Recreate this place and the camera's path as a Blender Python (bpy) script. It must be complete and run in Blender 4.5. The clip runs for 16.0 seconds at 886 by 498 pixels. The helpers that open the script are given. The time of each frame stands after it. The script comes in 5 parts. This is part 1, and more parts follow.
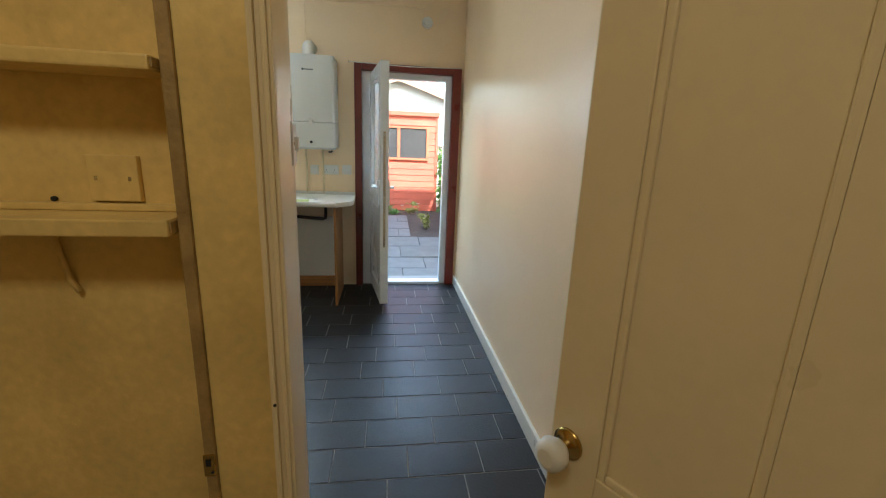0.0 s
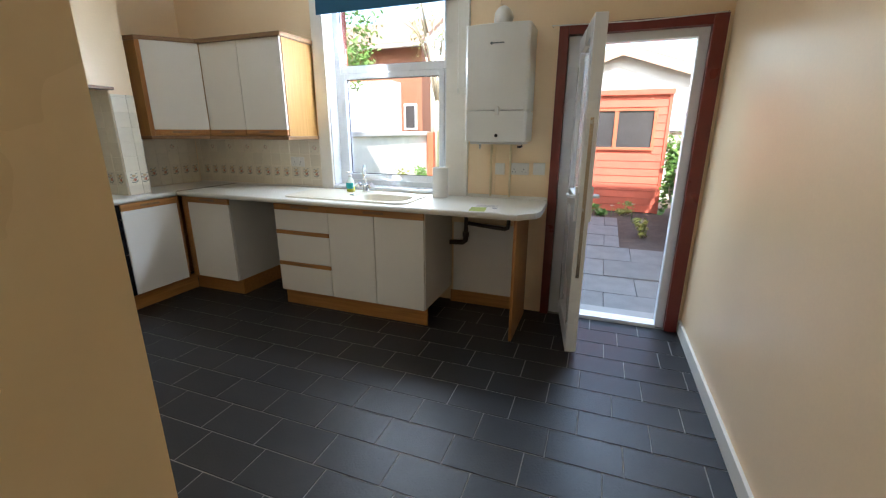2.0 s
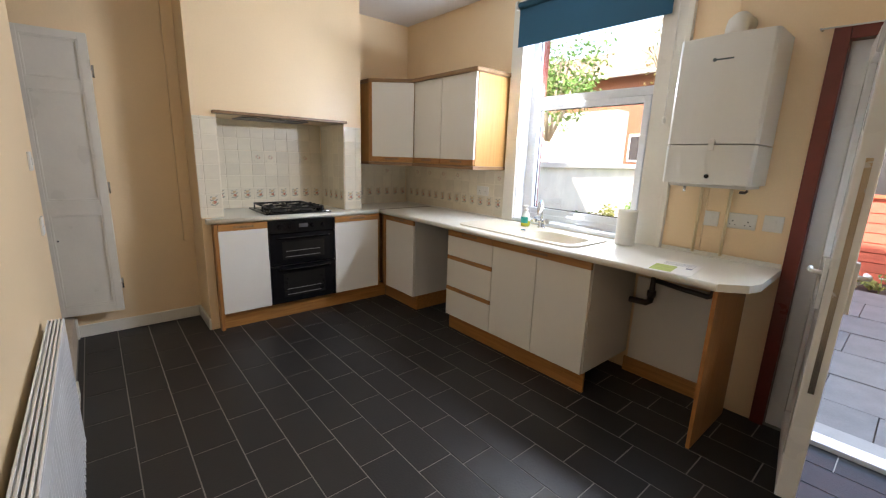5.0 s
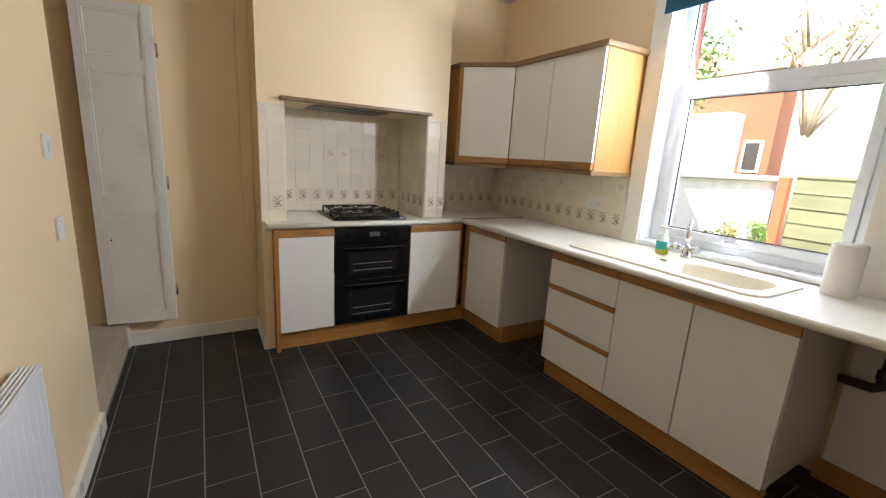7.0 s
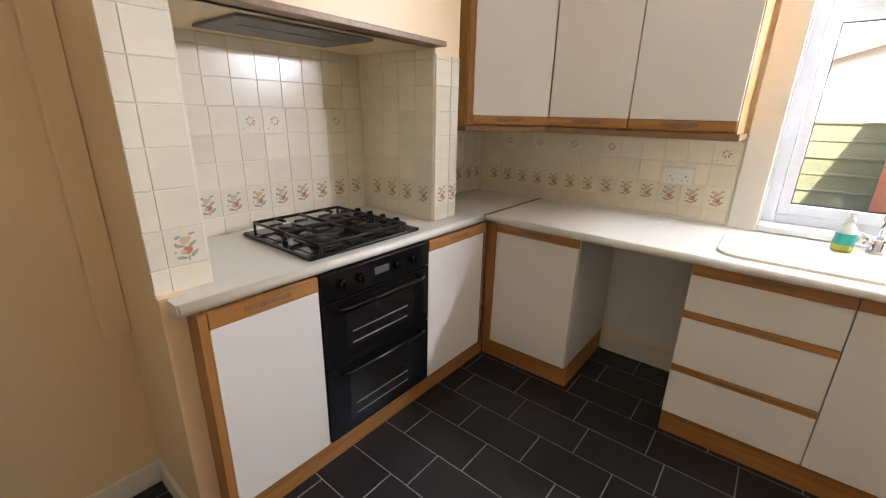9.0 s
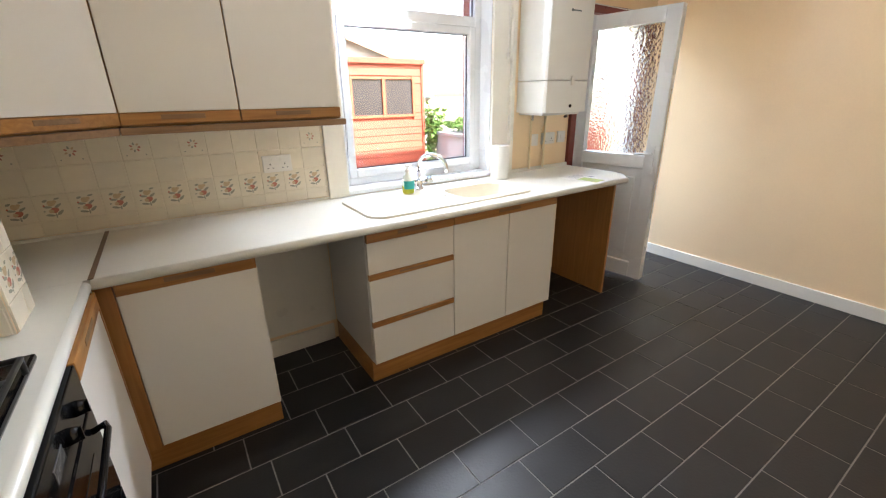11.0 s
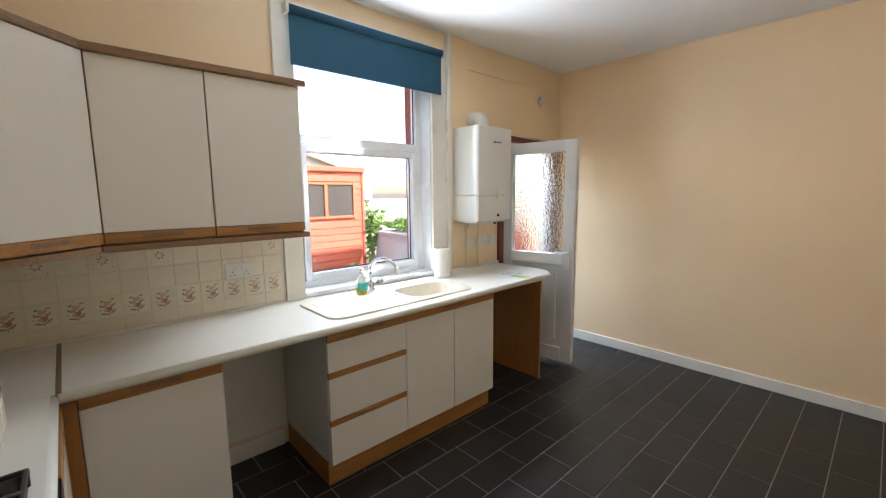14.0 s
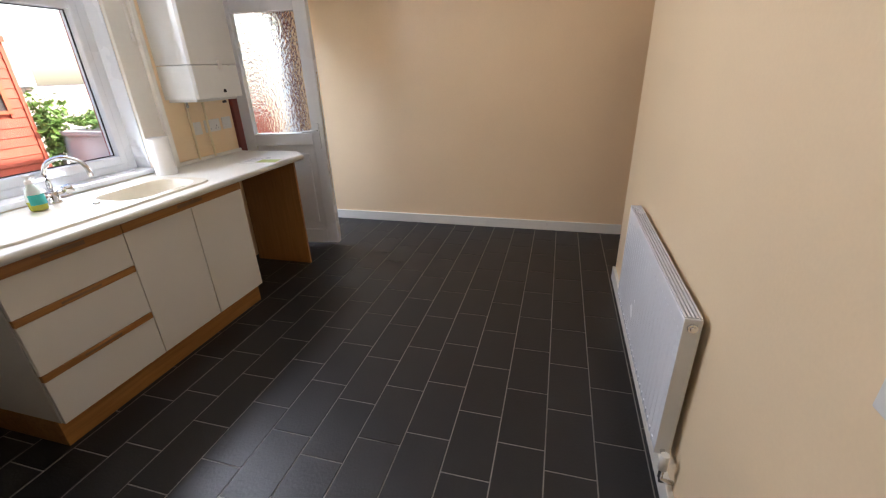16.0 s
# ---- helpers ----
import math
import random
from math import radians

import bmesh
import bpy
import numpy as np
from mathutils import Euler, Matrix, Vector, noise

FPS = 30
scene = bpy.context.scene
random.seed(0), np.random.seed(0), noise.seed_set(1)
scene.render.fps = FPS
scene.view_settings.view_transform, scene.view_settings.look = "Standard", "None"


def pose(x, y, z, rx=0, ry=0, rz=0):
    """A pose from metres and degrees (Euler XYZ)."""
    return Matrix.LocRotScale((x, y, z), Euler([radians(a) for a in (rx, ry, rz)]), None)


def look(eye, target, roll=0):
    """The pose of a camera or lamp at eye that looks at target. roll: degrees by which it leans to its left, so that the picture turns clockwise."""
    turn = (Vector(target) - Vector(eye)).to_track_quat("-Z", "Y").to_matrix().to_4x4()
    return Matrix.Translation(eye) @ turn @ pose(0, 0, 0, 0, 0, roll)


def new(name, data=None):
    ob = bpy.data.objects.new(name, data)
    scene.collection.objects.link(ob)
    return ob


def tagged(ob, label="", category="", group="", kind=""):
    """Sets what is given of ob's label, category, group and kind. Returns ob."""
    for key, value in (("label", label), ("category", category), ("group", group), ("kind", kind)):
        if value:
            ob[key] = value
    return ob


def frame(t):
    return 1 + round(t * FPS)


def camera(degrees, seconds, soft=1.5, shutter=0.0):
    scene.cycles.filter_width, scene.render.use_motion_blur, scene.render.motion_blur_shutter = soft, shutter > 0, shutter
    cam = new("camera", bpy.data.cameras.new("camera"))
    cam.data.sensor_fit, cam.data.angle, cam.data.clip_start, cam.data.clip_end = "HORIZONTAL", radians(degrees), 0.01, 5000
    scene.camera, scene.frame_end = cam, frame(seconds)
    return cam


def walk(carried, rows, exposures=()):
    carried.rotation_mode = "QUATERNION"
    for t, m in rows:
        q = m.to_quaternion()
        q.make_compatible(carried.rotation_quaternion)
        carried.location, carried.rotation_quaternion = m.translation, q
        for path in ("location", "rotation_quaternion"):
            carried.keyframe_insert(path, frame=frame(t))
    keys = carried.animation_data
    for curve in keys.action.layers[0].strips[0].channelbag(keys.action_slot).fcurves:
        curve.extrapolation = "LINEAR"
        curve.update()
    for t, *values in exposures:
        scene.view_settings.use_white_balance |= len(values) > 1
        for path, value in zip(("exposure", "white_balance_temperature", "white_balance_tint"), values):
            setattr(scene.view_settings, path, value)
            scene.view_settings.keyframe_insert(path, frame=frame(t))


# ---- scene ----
cam = camera(94.2, 16.0, soft=1.2)
PATH = [
    (0, (0.257, 0.289, 1.384), (0.529, 2.213, 0.912), 2.3),
    (0.5, (0.327, 0.436, 1.391), (0.287, 2.379, 0.917), 1.9),
    (1, (0.327, 0.65, 1.383), (0.195, 2.58, 0.876), 1.5),
    (1.5, (0.281, 0.946, 1.4), (0.052, 2.857, 0.855), 1.3),
    (2, (0.301, 1.187, 1.421), (-0.373, 2.989, 0.874), 0.1),
    (2.5, (0.297, 1.412, 1.436), (-0.715, 3.046, 0.884), -0.0),
    (3, (0.291, 1.464, 1.432), (-1.019, 2.876, 0.893), 0.4),
    (3.5, (0.404, 1.528, 1.414), (-1.119, 2.723, 0.911), 0.9),
    (4, (0.42, 1.512, 1.451), (-1.127, 2.685, 0.972), 1.0),
    (4.2, (0.427, 1.506, 1.469), (-1.083, 2.732, 1.001), 1.0),
    (6.3, (0.203, 1.8, 1.418), (-1.286, 3.071, 1.01), 2.5),
    (6.5, (0.102, 1.829, 1.428), (-1.467, 2.998, 1.01), 2.9),
    (7, (-0.251, 1.848, 1.416), (-1.931, 2.843, 0.981), 3.4),
    (7.5, (-0.632, 1.853, 1.411), (-2.297, 2.856, 0.942), 3.4),
    (8, (-1.068, 1.862, 1.419), (-2.667, 2.949, 0.906), 2.6),
    (8.2, (-1.233, 1.853, 1.42), (-2.787, 2.992, 0.883), 2.3),
    (10.3, (-2.726, 1.977, 1.478), (-2.589, 3.851, 0.791), -0.4),
    (10.5, (-2.762, 2.02, 1.47), (-2.366, 3.854, 0.778), -0.8),
    (11, (-2.822, 2.036, 1.478), (-1.795, 3.604, 0.78), -0.9),
    (11.5, (-2.938, 1.965, 1.481), (-1.507, 3.165, 0.767), -1.3),
    (12, (-2.98, 1.893, 1.458), (-1.36, 2.827, 0.749), -1.9),
    (12.5, (-2.977, 1.845, 1.463), (-1.291, 2.683, 0.787), -1.5),
    (13, (-2.989, 1.845, 1.492), (-1.341, 2.827, 0.928), -1.4),
    (13.5, (-3.009, 1.857, 1.56), (-1.483, 3.085, 1.156), -0.9),
    (14, (-3.046, 1.88, 1.582), (-1.705, 3.341, 1.313), -0.5),
    (14.5, (-3.06, 1.894, 1.577), (-1.824, 3.438, 1.276), -1.0),
    (15, (-3.037, 1.89, 1.53), (-1.572, 3.158, 1.036), -2.2),
    (15.5, (-2.977, 1.844, 1.48), (-1.287, 2.664, 0.793), -2.9),
    (16, (-2.959, 1.824, 1.48), (-1.195, 2.328, 0.682), -2.1),
]
walk(cam, [(t, look(eye, target, roll)) for t, eye, target, roll in PATH], [(0, 2.7, 5700, 4), (0.5, 2.75, 6050, 12), (1, 2.7, 6200, 17), (1.5, 2.5, 6300, 19), (2.5, 2.4, 5650, 5), (3.5, 2.55, 6400, 16), (4.2, 2.6, 6500, 19), (6.5, 2.6, 6550, 16), (8, 2.75, 6700, 19), (10.5, 3.15, 6650, 23), (11, 3.1, 6450, 17), (12, 2.55, 6550, 22), (13, 2.5, 6600, 23), (14, 2.65, 6300, 16), (15, 2.6, 6350, 17), (16, 2.5, 6500, 23)])

# ---- world, sun, lights ----
SUN_EL, SUN_AZ = 43.0, 160.0
world = bpy.data.worlds.new("world")
scene.world = world
world.use_nodes = True
wn = world.node_tree.nodes
sky = wn.new("ShaderNodeTexSky")
sky.sky_type, sky.sun_disc = "NISHITA", False
sky.air_density, sky.dust_density = 1.4, 2.0
sky.sun_elevation, sky.sun_rotation = radians(SUN_EL), radians(SUN_AZ)
world.node_tree.links.new(sky.outputs[0], wn["Background"].inputs[0])
wn["Background"].inputs[1].default_value = 0.11
sun = new("sun", bpy.data.lights.new("sun", "SUN"))
sun.data.energy, sun.data.angle, sun.data.color = 2.4, radians(0.55), (1.0, 0.93, 0.82)
sun_from = Vector((math.sin(radians(SUN_AZ)) * math.cos(radians(SUN_EL)), math.cos(radians(SUN_AZ)) * math.cos(radians(SUN_EL)), math.sin(radians(SUN_EL))))
sun.matrix_world = look(sun_from * 40, (0, 0, 0))


def area(name, m, w, h, energy, color):
    lamp = new(name, bpy.data.lights.new(name, "AREA"))
    lamp.data.shape, lamp.data.size, lamp.data.size_y = "RECTANGLE", w, h
    lamp.data.energy, lamp.data.color = energy, color
    lamp.matrix_world = m
    return lamp


# warm ceiling light of the room the walk starts in
area("ceiling_light", look((-0.25, -0.35, 2.78), (-0.2, 0.1, 1.2)), 0.30, 0.30, 1.5, (1.0, 0.86, 0.62))
# fill lamps added in place of sky light, two as strips on window frame
SKY_FILL = (0.80, 0.90, 1.0)
area("window_fill_strip", look((-1.41, 4.482, 1.936), (-2.0, 3.0, 1.95)), 0.98, 0.05, 13.5, SKY_FILL)
area("window_rail_fill_strip", look((-1.41, 4.480, 1.026), (-1.60, 3.0, 1.60)), 0.92, 0.04, 1.0, SKY_FILL)
# unseen lamp added outside, over the head of the back door
area("door_fill_lamp", look((0.455, 4.98, 2.47), (0.35, 3.0, 0.50)), 0.72, 0.5, 15.0, (0.66, 0.83, 1.0))


# ---- materials ----
def material(name, color, rough=0.5, vary=0.08, scale=3.0, fine=60.0, bump=0.05, metal=0.0, spec=0.5, rand=0.0, coat=0.0, even=False):
    """A painted, wooden or mineral surface with two scales of variation and a fine relief."""
    m = bpy.data.materials.new(name)
    m.use_nodes = True
    nt = m.node_tree
    b = nt.nodes["Principled BSDF"]
    b.inputs["Roughness"].default_value, b.inputs["Metallic"].default_value = rough, metal
    b.inputs["Specular IOR Level"].default_value, b.inputs["Coat Weight"].default_value = spec, coat
    co = nt.nodes.new("ShaderNodeTexCoord")
    n1, n2 = nt.nodes.new("ShaderNodeTexNoise"), nt.nodes.new("ShaderNodeTexNoise")
    n1.inputs["Scale"].default_value, n2.inputs["Scale"].default_value = scale, fine
    n1.inputs["Detail"].default_value, n2.inputs["Detail"].default_value = 4, 3
    for n in (n1, n2):
        nt.links.new(co.outputs["Object"], n.inputs["Vector"])
    mix = nt.nodes.new("ShaderNodeMath")
    mix.operation = "MULTIPLY_ADD"
    nt.links.new(n2.outputs["Fac"], mix.inputs[0])
    mix.inputs[1].default_value = 0.4
    nt.links.new(n1.outputs["Fac"], mix.inputs[2])
    ramp = nt.nodes.new("ShaderNodeMapRange")
    ramp.inputs["From Min"].default_value, ramp.inputs["From Max"].default_value = 0.4, 1.0
    ramp.inputs["To Min"].default_value, ramp.inputs["To Max"].default_value = 1 - vary, 1 + vary
    nt.links.new(mix.outputs[0], ramp.inputs["Value"])
    last = ramp.outputs["Result"]
    if rand:
        oi = nt.nodes.new("ShaderNodeObjectInfo")
        r2 = nt.nodes.new("ShaderNodeMapRange")
        r2.inputs["To Min"].default_value, r2.inputs["To Max"].default_value = 1 - rand, 1 + rand
        nt.links.new(oi.outputs["Random"], r2.inputs["Value"])
        mu = nt.nodes.new("ShaderNodeMath")
        mu.operation = "MULTIPLY"
        nt.links.new(last, mu.inputs[0])
        nt.links.new(r2.outputs["Result"], mu.inputs[1])
        last = mu.outputs[0]
    sc = nt.nodes.new("ShaderNodeVectorMath")
    sc.operation = "SCALE"
    sc.inputs[0].default_value = color
    nt.links.new(last, sc.inputs["Scale"])
    nt.links.new(sc.outputs[0], b.inputs["Base Color"])
    rr = nt.nodes.new("ShaderNodeMapRange")
    rr.inputs["To Min"].default_value, rr.inputs["To Max"].default_value = max(0.02, rough - 0.08), min(1, rough + 0.08)
    nt.links.new(n1.outputs["Fac"], rr.inputs["Value"])
    if not even:
        nt.links.new(rr.outputs["Result"], b.inputs["Roughness"])
    if bump:
        bp = nt.nodes.new("ShaderNodeBump")
        bp.inputs["Strength"].default_value, bp.inputs["Distance"].default_value = bump, 0.01
        nt.links.new(n2.outputs["Fac"], bp.inputs["Height"])
        nt.links.new(bp.outputs[0], b.inputs["Normal"])
    return m


def wood(name, light, dark, axis, rough=0.4, scale=9.0):
    """Straight-grained wood; axis is the grain's direction (0, 1 or 2)."""
    m = bpy.data.materials.new(name)
    m.use_nodes = True
    nt = m.node_tree
    b = nt.nodes["Principled BSDF"]
    b.inputs["Roughness"].default_value = rough
    co, mp = nt.nodes.new("ShaderNodeTexCoord"), nt.nodes.new("ShaderNodeMapping")
    s = [scale * 6] * 3
    s[axis] = scale * 0.35
    mp.inputs["Scale"].default_value = s
    n1 = nt.nodes.new("ShaderNodeTexNoise")
    n1.inputs["Scale"].default_value, n1.inputs["Detail"].default_value, n1.inputs["Distortion"].default_value = 1.0, 6, 0.6
    cr = nt.nodes.new("ShaderNodeValToRGB")
    cr.color_ramp.elements[0].position, cr.color_ramp.elements[0].color = 0.3, (*dark, 1)
    cr.color_ramp.elements[1].position, cr.color_ramp.elements[1].color = 0.7, (*light, 1)
    bp = nt.nodes.new("ShaderNodeBump")
    bp.inputs["Strength"].default_value, bp.inputs["Distance"].default_value = 0.12, 0.004
    nt.links.new(co.outputs["Object"], mp.inputs[0])
    nt.links.new(mp.outputs[0], n1.inputs["Vector"])
    nt.links.new(n1.outputs["Fac"], cr.inputs[0])
    nt.links.new(cr.outputs[0], b.inputs["Base Color"])
    nt.links.new(n1.outputs["Fac"], bp.inputs["Height"])
    nt.links.new(bp.outputs[0], b.inputs["Normal"])
    return m


def glass(name, rough=0.0, tint=(1, 1, 1), relief=0.0, scale=70.0):
    m = bpy.data.materials.new(name)
    m.use_nodes = True
    nt = m.node_tree
    b = nt.nodes["Principled BSDF"]
    b.inputs["Base Color"].default_value, b.inputs["Roughness"].default_value = (*tint, 1), rough
    b.inputs["Transmission Weight"].default_value, b.inputs["IOR"].default_value = 1.0, 1.45
    if relief:
        co, vo = nt.nodes.new("ShaderNodeTexCoord"), nt.nodes.new("ShaderNodeTexVoronoi")
        no = nt.nodes.new("ShaderNodeTexNoise")
        no.inputs["Scale"].default_value, no.inputs["Detail"].default_value = scale * 0.7, 3
        vo.feature = "SMOOTH_F1"
        vo.inputs["Scale"].default_value = scale
        ad = nt.nodes.new("ShaderNodeMath")
        bp = nt.nodes.new("ShaderNodeBump")
        bp.inputs["Strength"].default_value, bp.inputs["Distance"].default_value = relief, 0.004
        nt.links.new(co.outputs["Object"], vo.inputs["Vector"])
        nt.links.new(co.outputs["Object"], no.inputs["Vector"])
        nt.links.new(vo.outputs["Distance"], ad.inputs[0])
        nt.links.new(no.outputs["Fac"], ad.inputs[1])
        nt.links.new(ad.outputs[0], bp.inputs["Height"])
        nt.links.new(bp.outputs[0], b.inputs["Normal"])
    return m


CREAM = material("cream_wall_paint", (0.895, 0.695, 0.44), 0.40, 0.05, 1.3, 90, 0.06)
# east wall's silk paint, orange bounce off the shed tinted into its colour
CREAMSILK_BOUNCE = material("cream_silk_paint_bounce_tint", (0.90, 0.675, 0.42), 0.36, 0.05, 1.3, 90, 0.02, even=True)
HALLCREAM = material("yellowed_cream_paint", (0.80, 0.59, 0.215), 0.42, 0.24, 3.4, 45, 0.12)
GLOSSCREAM = material("cream_gloss_paint", (0.80, 0.67, 0.42), 0.3, 0.05, 4, 40, 0.05)
WHITECEIL = material("white_ceiling_paint", (0.88, 0.87, 0.84), 0.7, 0.04, 1.2, 80, 0.05)
WHITEWOOD = material("white_gloss_woodwork", (0.82, 0.79, 0.70), 0.3, 0.04, 5, 50, 0.04)
UPVC = material("white_upvc", (0.82, 0.84, 0.85), 0.28, 0.02, 2, 30, 0.0)
LAMINATE = material("off_white_laminate", (0.80, 0.77, 0.70), 0.4, 0.02, 2, 200, 0.02)
CARCASS = material("pale_grey_carcass", (0.66, 0.64, 0.60), 0.5, 0.03, 3, 150, 0.02)
WORKTOP = material("cream_worktop_laminate", (0.80, 0.78, 0.69), 0.30, 0.015, 60, 400, 0.0, even=True)
SINKMAT = material("beige_composite_sink", (0.74, 0.68, 0.54), 0.3, 0.03, 5, 150, 0.02)
BOILERMAT = material("white_boiler_casing", (0.78, 0.78, 0.73), 0.32, 0.02, 2, 60, 0.01)
PLASTIC = material("white_plastic", (0.78, 0.76, 0.70), 0.35, 0.03, 8, 60, 0.01)
OAKX = wood("oak_rail_along", (0.47, 0.225, 0.062), (0.32, 0.135, 0.032), 0)
OAKY = wood("oak_rail_across", (0.47, 0.225, 0.062), (0.32, 0.135, 0.032), 1)
OAKZ = wood("oak_upright", (0.44, 0.205, 0.058), (0.34, 0.145, 0.038), 2)
PALEOAK = wood("pale_oak_panel", (0.50, 0.28, 0.088), (0.43, 0.23, 0.068), 2)
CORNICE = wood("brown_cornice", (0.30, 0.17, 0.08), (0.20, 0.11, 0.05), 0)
TILEFLOOR = material("dark_slate_floor_tile", (0.0145, 0.014, 0.0145), 0.42, 0.22, 7, 90, 0.12, rand=0.16)
GROUTFLOOR = material("pale_grey_floor_grout", (0.34, 0.325, 0.30), 0.8, 0.1, 9, 120, 0.05)
CERAMIC = material("cream_wall_tile_glaze", (0.80, 0.73, 0.58), 0.24, 0.04, 6, 25, 0.03, rand=0.05)
GROUTWALL = material("wall_tile_grout", (0.80, 0.73, 0.58), 0.8, 0.08, 20, 120, 0.05)
REDPAINT = material("dark_red_gloss_paint", (0.16, 0.022, 0.014), 0.3, 0.12, 5, 40, 0.05)
BLACKGLOSS = material("black_enamel", (0.006, 0.006, 0.0065), 0.12, 0.1, 6, 60, 0.0, spec=0.3)
BLACKIRON = material("black_cast_iron", (0.007, 0.007, 0.007), 0.35, 0.15, 20, 200, 0.1)
OVENGLASS = material("black_oven_glass", (0.007, 0.007, 0.008), 0.05, 0.05, 5, 40, 0.0, spec=0.25)
STEEL = material("brushed_steel", (0.60, 0.60, 0.60), 0.25, 0.05, 20, 200, 0.0, metal=1.0)
CHROME = material("chrome", (0.72, 0.72, 0.72), 0.08, 0.03, 10, 60, 0.0, metal=1.0)
BRASS = material("aged_brass", (0.50, 0.33, 0.10), 0.25, 0.15, 20, 90, 0.02, metal=1.0)
DARKPIPE = material("brown_waste_pipe", (0.045, 0.030, 0.024), 0.4, 0.1, 10, 60, 0.02)
BLUEBLIND = material("blue_blind_fabric", (0.012, 0.085, 0.145), 0.75, 0.06, 4, 400, 0.15)
RADPAINT = material("white_radiator_enamel", (0.82, 0.83, 0.84), 0.25, 0.02, 3, 60, 0.0)
CARPET = material("beige_carpet", (0.52, 0.43, 0.32), 0.95, 0.12, 12, 320, 0.5)
PAPER = material("white_paper", (0.85, 0.83, 0.78), 0.8, 0.03, 20, 300, 0.05)
RUBBER = material("black_rubber", (0.012, 0.012, 0.012), 0.6, 0.1, 20, 90, 0.0)
OUTERBRICK = material("dark_red_outer_brick", (0.30, 0.07, 0.045), 0.8, 0.2, 14, 90, 0.3)
CLEARGLASS = glass("window_glass")
FROSTGLASS = glass("textured_glass", 0.08, (0.96, 0.98, 0.97), 0.9, 62.0)


# ---- building helpers ----
def box(x0, x1, y0, y1, z0, z1, bevel=0.0, bm=None):
    """A box, bevelled on all its edges, added to bm or to a new bmesh."""
    one = bmesh.new()
    bmesh.ops.create_cube(one, size=1.0)
    for v in one.verts:
        v.co = Vector(((x0 + x1) / 2 + v.co.x * (x1 - x0), (y0 + y1) / 2 + v.co.y * (y1 - y0), (z0 + z1) / 2 + v.co.z * (z1 - z0)))
    if bevel:
        bmesh.ops.bevel(one, geom=one.edges[:], offset=bevel, segments=2, affect="EDGES", profile=0.6)
    return merge(bm, one)


def merge(bm, one):
    if bm is None:
        return one
    me = bpy.data.meshes.new("t")
    one.to_mesh(me)
    bm.from_mesh(me)
    bpy.data.meshes.remove(me)
    one.free()
    return bm


def rod(p0, p1, r0, r1=None, n=16, bm=None, cap=True):
    """A round bar from p0 to p1."""
    p0, p1 = Vector(p0), Vector(p1)
    one = bmesh.new()
    bmesh.ops.create_cone(one, cap_ends=cap, segments=n, radius1=r0, radius2=r0 if r1 is None else r1, depth=(p1 - p0).length)
    one.transform(Matrix.Translation((p0 + p1) / 2) @ (p1 - p0).to_track_quat("Z", "Y").to_matrix().to_4x4())
    for f in one.faces:
        f.smooth = len(f.verts) == 4
    return merge(bm, one)


def tube(points, r, n=12, bm=None):
    """A round bar bent along points."""
    bm = bm or bmesh.new()
    pts = [Vector(p) for p in points]
    rings = []
    for i, p in enumerate(pts):
        d = (pts[min(i + 1, len(pts) - 1)] - pts[max(i - 1, 0)]).normalized()
        q = d.to_track_quat("Z", "Y")
        rings.append([bm.verts.new(p + q @ Vector((r * math.cos(a), r * math.sin(a), 0))) for a in [2 * math.pi * k / n for k in range(n)]])
    for a, b in zip(rings, rings[1:]):
        for k in range(n):
            bm.faces.new((a[k], a[(k + 1) % n], b[(k + 1) % n], b[k])).smooth = True
    bm.faces.new(rings[0][::-1])
    bm.faces.new(rings[-1])
    return bm


def lathe(profile, n=24, at=(0, 0, 0), bm=None):
    """A turned body from (radius, height) pairs."""
    bm = bm or bmesh.new()
    rings = [[bm.verts.new((at[0] + r * math.cos(2 * math.pi * k / n), at[1] + r * math.sin(2 * math.pi * k / n), at[2] + z)) for k in range(n)] for r, z in profile]
    for a, b in zip(rings, rings[1:]):
        for k in range(n):
            bm.faces.new((a[k], a[(k + 1) % n], b[(k + 1) % n], b[k])).smooth = True
    bm.faces.new(rings[0][::-1])
    bm.faces.new(rings[-1])
    return bm


def prism(outline, z0, z1, bevel=0.0, bm=None):
    """An upright prism over a plan outline (counter-clockwise)."""
    one = bmesh.new()
    f = one.faces.new([one.verts.new((x, y, z0)) for x, y in outline])
    top = bmesh.ops.extrude_face_region(one, geom=[f])
    bmesh.ops.translate(one, vec=(0, 0, z1 - z0), verts=[v for v in top["geom"] if isinstance(v, bmesh.types.BMVert)])
    bmesh.ops.recalc_face_normals(one, faces=one.faces[:])
    if bevel:
        bmesh.ops.bevel(one, geom=one.edges[:], offset=bevel, segments=2, affect="EDGES", profile=0.6)
    return merge(bm, one)


def part(name, bm, mat, parent=None, label=""):
    me = bpy.data.meshes.new(name)
    bmesh.ops.recalc_face_normals(bm, faces=bm.faces[:])
    bm.to_mesh(me)
    bm.free()
    me.materials.append(mat)
    ob = new(name, me)
    if parent is not None:
        ob.parent = parent
        ob.matrix_parent_inverse = parent.matrix_basis.inverted()
    if label:
        ob["label"] = label
    return ob


def thing(name, at, label, category, group="", kind=""):
    ob = new(name)
    ob.empty_display_size = 0.1
    ob.matrix_basis = pose(*at)
    return tagged(ob, label, category, group, kind)


def setting(name, bm, mat, label, category):
    return tagged(part(name, bm, mat), label, category, kind="structure")


